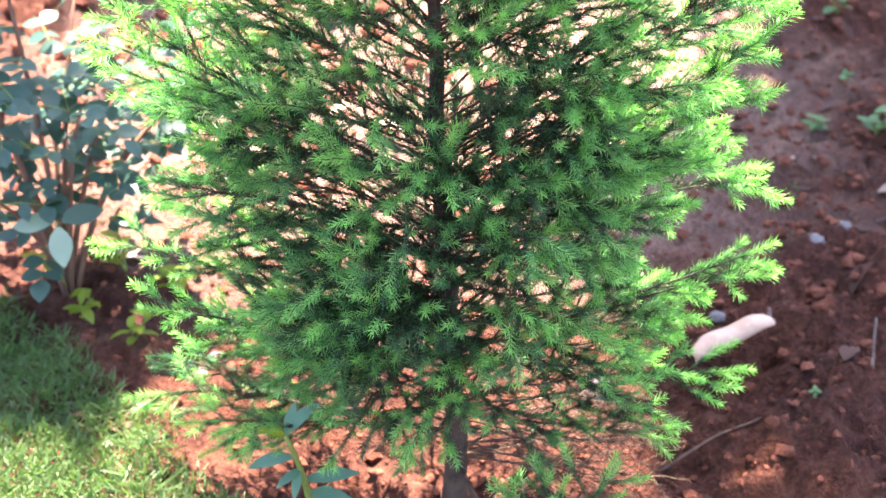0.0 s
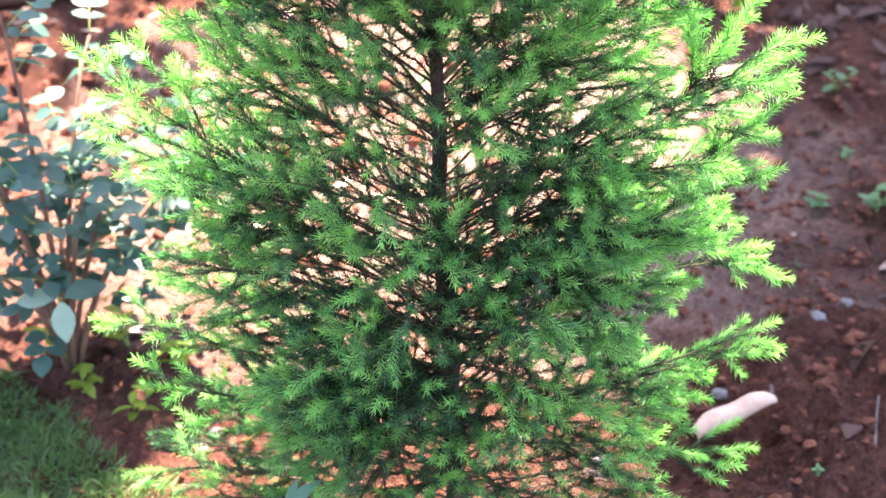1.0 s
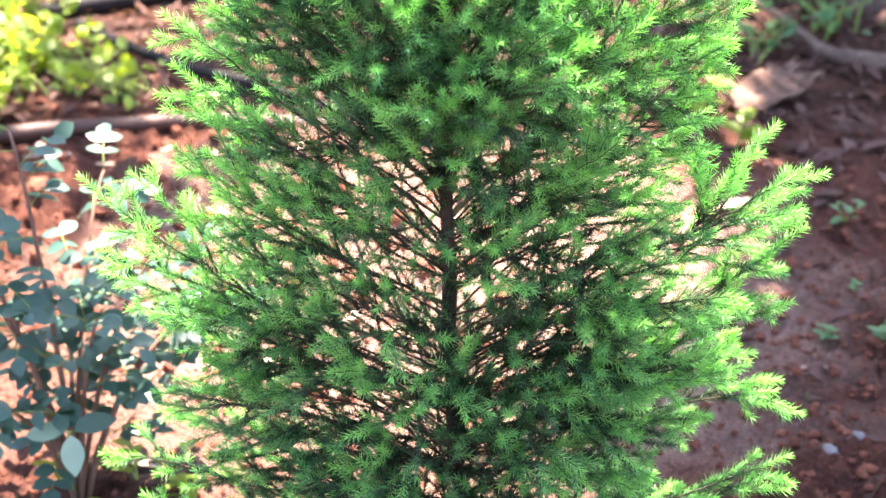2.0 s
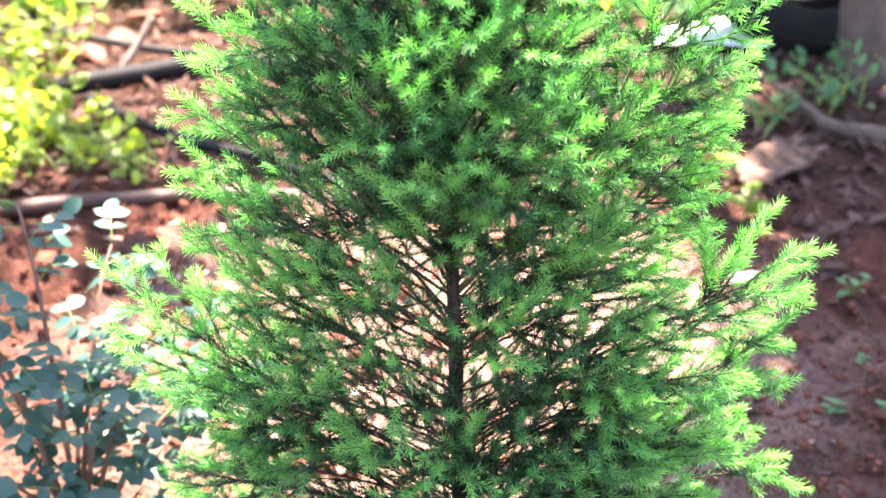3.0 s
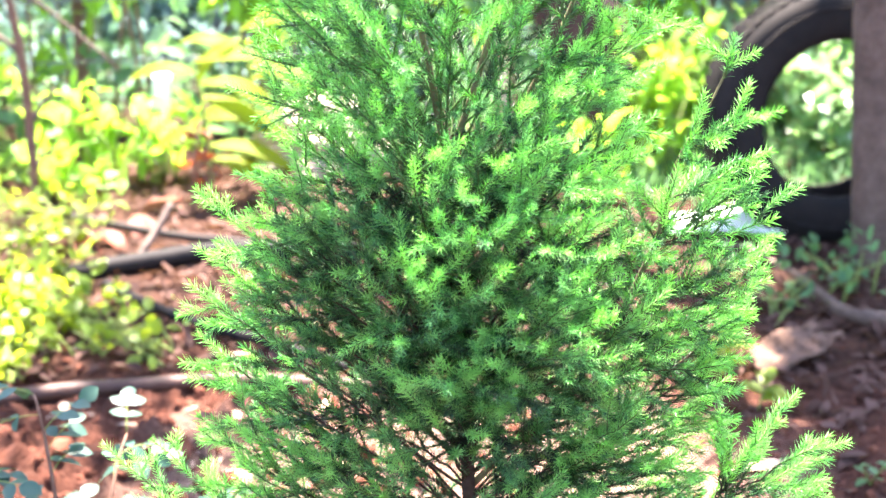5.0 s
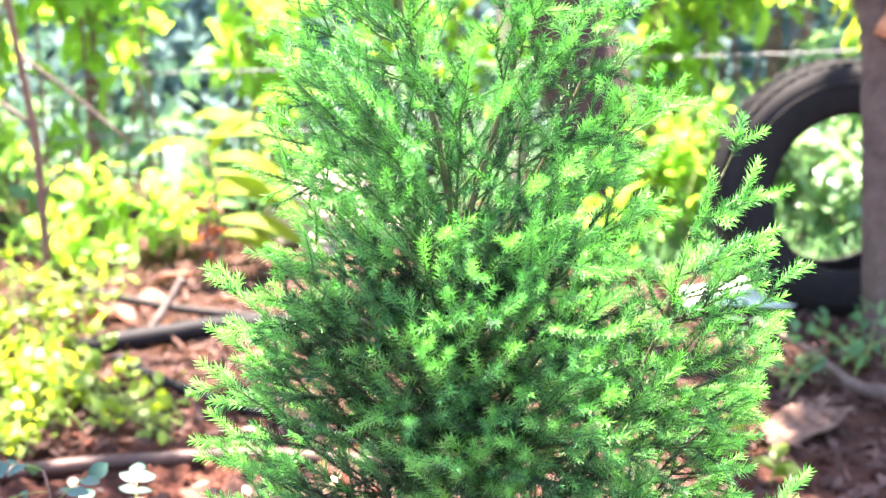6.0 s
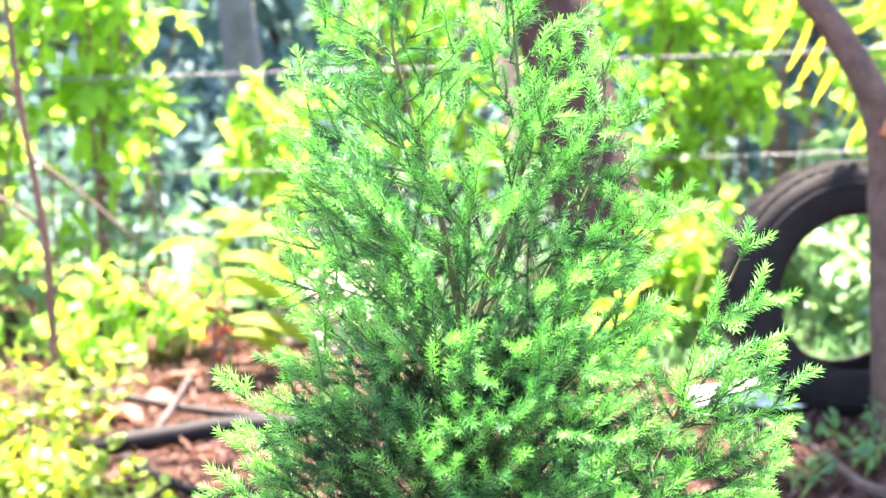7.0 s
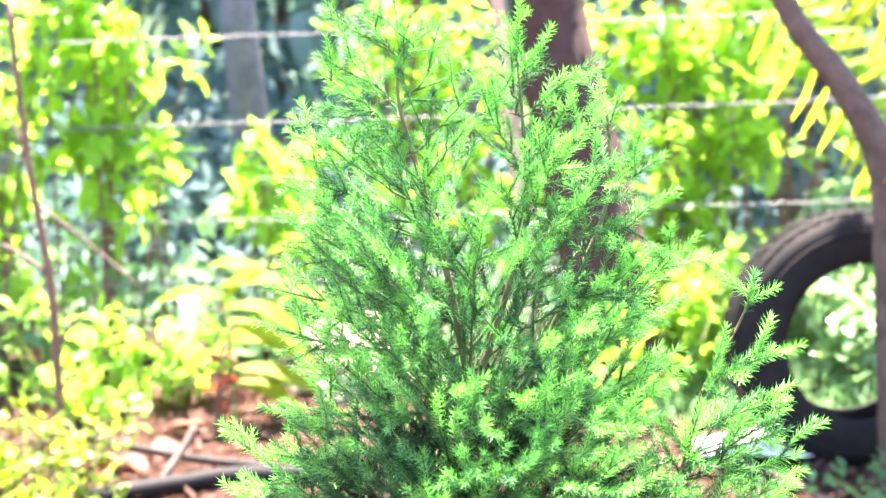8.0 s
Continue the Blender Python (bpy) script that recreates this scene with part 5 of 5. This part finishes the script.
for hx, hy, h, w, n in ((0.50, 4.72, 0.34, 0.18, 170), (0.68, 4.92, 0.42, 0.22, 220), (0.58, 5.05, 0.50, 0.18, 160)):
    shrub("low_shrub", "low yellow-green plants in full sun beside the tyre", (hx, hy), h, w, 9, n, 0.075, (0.42, 0.6, 0.8), HEDGE, STEM, group="low plants", bare=0.1)
for hx, hy, h, w, n in ((1.05, 4.85, 0.30, 0.24, 240), (1.30, 5.10, 0.38, 0.28, 280), (0.95, 5.25, 0.40, 0.28, 260), (1.20, 5.60, 0.45, 0.34, 280), (1.55, 5.45, 0.42, 0.30, 220)):
    shrub("broad_weeds", "broad-leaved sunlit weeds in the grass behind the tyre", (hx, hy), h, w, 10, n, 0.07, (0.55, 0.6, 0.6), SUNNY_WEED, STEM, group="weeds behind the tyre", bare=0.1)


def build_dry_plant():
    root = thing("dead_plant", "withered plant with curled red-brown leaves", "plant", (-0.80, 4.28, 0.0))
    me = [mesh_of("withered_leaf", *leaf(1.0, 0.4, b, 0.6, 6), RED_LEAF) for b in (1.0, 1.8)]
    for k in range(5):
        az = rng.uniform(0, 6.28)
        e = np.array([math.cos(az) * 0.09, math.sin(az) * 0.06, rng.uniform(0.10, 0.26)])
        c = bezier([(0, 0, 0), e * [0.3, 0.3, 0.7], e], 7)
        part("stem", mesh_of("withered_stem", *tube(c, 0.004, 5), BROWN_STEM), root)
        for j in range(4):
            d = rng.normal(0, 1, 3) - [0, 0, 0.8]
            part("leaf", me[j % 2], root, place=rot_to(d, on_ball(1)[0], c[3 + j], rng.uniform(0.035, 0.06)))


build_dry_plant()
for lx, ly in ((-1.011, 3.974), (-0.978, 4.0), (-1.0, 4.02), (-0.946, 4.177), (-0.92, 4.16), (-0.857, 4.308), (-0.83, 4.32), (-1.085, 3.744)):
    dry_leaf(lx, ly, 0.105, 0.065, rng.uniform(0, 360), "curled orange-red dry leaf on litter", RED_LEAF, 1.4, 0.03, group="red leaves")


def build_sapling():
    c = spline([(-1.235, 4.30, -0.03), (-1.240, 4.30, 0.20), (-1.243, 4.30, 0.41), (-1.27, 4.30, 0.63), (-1.294, 4.3, 0.83), (-1.32, 4.3, 1.21)], 6)
    root = thing("sapling", "thin bare reddish-brown sapling stem", "sapling")
    part("stem", mesh_of("sapling_stem", *tube(c, np.linspace(0.015, 0.008, len(c)), 8, 0.1), BROWN_STEM), root)
    for a, b, g in (((-1.245, 4.30, 0.45), (-1.37, 4.28, 0.55), 0.008), ((-1.28, 4.30, 0.66), (-0.99, 4.34, 0.40), 0.007), ((-1.24, 4.30, 0.25), (-1.15, 4.26, 0.36), 0.007),
                    ((-1.24, 4.30, 0.12), (-1.16, 4.25, 0.20), 0.006), ((-1.29, 4.30, 0.80), (-1.38, 4.32, 0.95), 0.006)):
        part("twig", mesh_of("sapling_twig", *tube(bezier([a, (np.array(a) + b) / 2 + [0, 0, 0.02], b], 7), np.linspace(g, g * 0.6, 7), 6, 0.1), DRY_WOOD), root)


build_sapling()


def build_fronds():
    root = thing("palm", "young palm with sunlit yellow drooping leaflets", "palm")
    shape = [mesh_of("frond_leaflet", *leaf(1.0, w, b, 0.25, 6, 0.8), FROND) for w, b in ((0.125, 0.2), (0.115, 0.35))]
    heart = (0.60, 5.75, 1.75)
    # the way of the stalk; where its leaflets begin, how many, how long; the way of the leaflets on either side
    for pts, s0, n, ln, near, far in (([heart, (0.54, 5.1, 1.80), (0.62, 4.45, 1.40), (0.74, 4.32, 1.17), (0.86, 4.3, 1.01), (0.96, 4.28, 0.85), (1.02, 4.27, 0.74)], 0.46, 10, 0.18, (-0.34, 0.0, -0.94), (0.95, 0.1, 0.2)),
                                      ([heart, (0.80, 5.2, 1.95), (0.96, 4.6, 1.50), (1.04, 4.4, 1.28), (1.12, 4.36, 1.12), (1.22, 4.34, 0.98)], 0.45, 11, 0.24, (-0.40, 0.0, -0.92), (0.9, 0.1, 0.2))):
        c = spline(pts, 12)
        stalk = part("frond", mesh_of("frond_stalk", *tube(c, np.linspace(0.012, 0.003, len(c)), 6), STEM), root)
        for k in range(2 * n):
            f = (k // 2 + 0.5 * (k % 2)) / n
            i = int((s0 + (1 - s0) * f) * (len(c) - 1))
            d = np.array(near if k % 2 else far) + rng.normal(0, 0.09, 3)
            part("leaflet", shape[k // 2 % 2], stalk, place=rot_to(d, rng.normal(0, 0.15, 3) + [0.3, -0.8, 0.5], c[i], ln * (1.05 - 0.5 * f * f) * rng.uniform(0.85, 1.1)))
    c = spline([(0.62, 5.80, -0.05), (0.61, 5.78, 0.7), (0.60, 5.75, 1.75)], 5)
    part("trunk", mesh_of("palm_trunk", *tube(c, 0.035, 12, 0.1), GREY_BARK), root)


build_fronds()


# ---------- distance ----------
def build_undergrowth():
    n = 11000
    x, y = rng.uniform(-3.6, 3.2, n), 4.7 + rng.uniform(0, 1, n) ** 0.9 * 4.2
    keep = (x < 0.5) | (y > 6.5)
    x, y = x[keep], y[keep]
    n = len(x)
    z = rng.uniform(0, 1, n) ** 1.6 * np.interp(y, [4.7, 5.5, 8.5], [0.16, 0.42, 0.7])
    shapes = [leaf(1.0, 0.4, b, 0.15, 3, 0.8) for b in (0.3, 0.9)]
    P, size = np.stack([x, y, z], 1), rng.uniform(0.06, 0.13, n)
    # Beyond 5.7 m the leaves get the colour with shade and haze in it.
    for pick, mat, label in ((y < 5.7, FIELD, "tangled green undergrowth beneath the fence"), (y >= 5.7, HAZY_FOREST, "tangled undergrowth behind the fence, shade and haze in its colour")):
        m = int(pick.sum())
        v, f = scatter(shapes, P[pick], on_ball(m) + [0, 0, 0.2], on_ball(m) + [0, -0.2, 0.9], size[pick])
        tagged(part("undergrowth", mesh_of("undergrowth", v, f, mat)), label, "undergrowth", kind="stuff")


build_undergrowth()


def build_forest():
    n = 7000
    x, y = rng.uniform(-5, 6, n), rng.uniform(8.2, 11.5, n)
    z = rng.uniform(0, 1, n) ** 1.2 * 2.6
    shapes = [leaf(1.0, 0.45, b, 0.15, 3, 0.8) for b in (0.3, 0.9)]
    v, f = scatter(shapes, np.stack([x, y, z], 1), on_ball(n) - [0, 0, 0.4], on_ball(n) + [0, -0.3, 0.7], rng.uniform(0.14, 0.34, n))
    tagged(part("far_thicket", mesh_of("far_thicket", v, f, HAZY_FOREST)), "thicket beyond the fence, shade and bluish haze in its colour", "thicket", kind="stuff")
    # Trees whose crowns, out of view, are added to keep sun off the undergrowth.
    for k in range(15):
        tx, ty = -5.5 + 0.72 * k + rng.uniform(-0.3, 0.3), rng.uniform(8.9, 12)
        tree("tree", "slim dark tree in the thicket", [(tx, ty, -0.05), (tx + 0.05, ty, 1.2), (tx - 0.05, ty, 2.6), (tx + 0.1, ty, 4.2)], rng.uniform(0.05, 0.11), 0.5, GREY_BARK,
             ((tx, ty + 0.2, 4.2), (1.0, 0.9, 0.8), 800, 0.24, HAZY_FOREST), 4)
    # Extra tree, its foot hidden, added to darken the ground behind the tyre.
    tree("tree", "added leaning tree with unseen crown to shade the thicket", [(2.45, 9.6, -0.05), (2.3, 9.5, 1.3), (2.0, 9.5, 2.8), (1.75, 9.5, 4.2)], 0.12, 0.5, GREY_BARK,
         ((1.75, 9.5, 4.3), (1.5, 1.2, 0.7), 2200, 0.30, HAZY_FOREST), 5)


build_forest()
ring = np.concatenate([[(40 * math.sin(a), 40 * math.cos(a), z) for a in np.linspace(-2.2, 2.2, 60)] for z in (-0.5, 7.0)])
i = np.arange(59)
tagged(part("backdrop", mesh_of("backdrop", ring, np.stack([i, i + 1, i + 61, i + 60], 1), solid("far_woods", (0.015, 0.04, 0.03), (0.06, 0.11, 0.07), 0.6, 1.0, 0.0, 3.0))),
       "dark far woods", "woods", kind="structure")
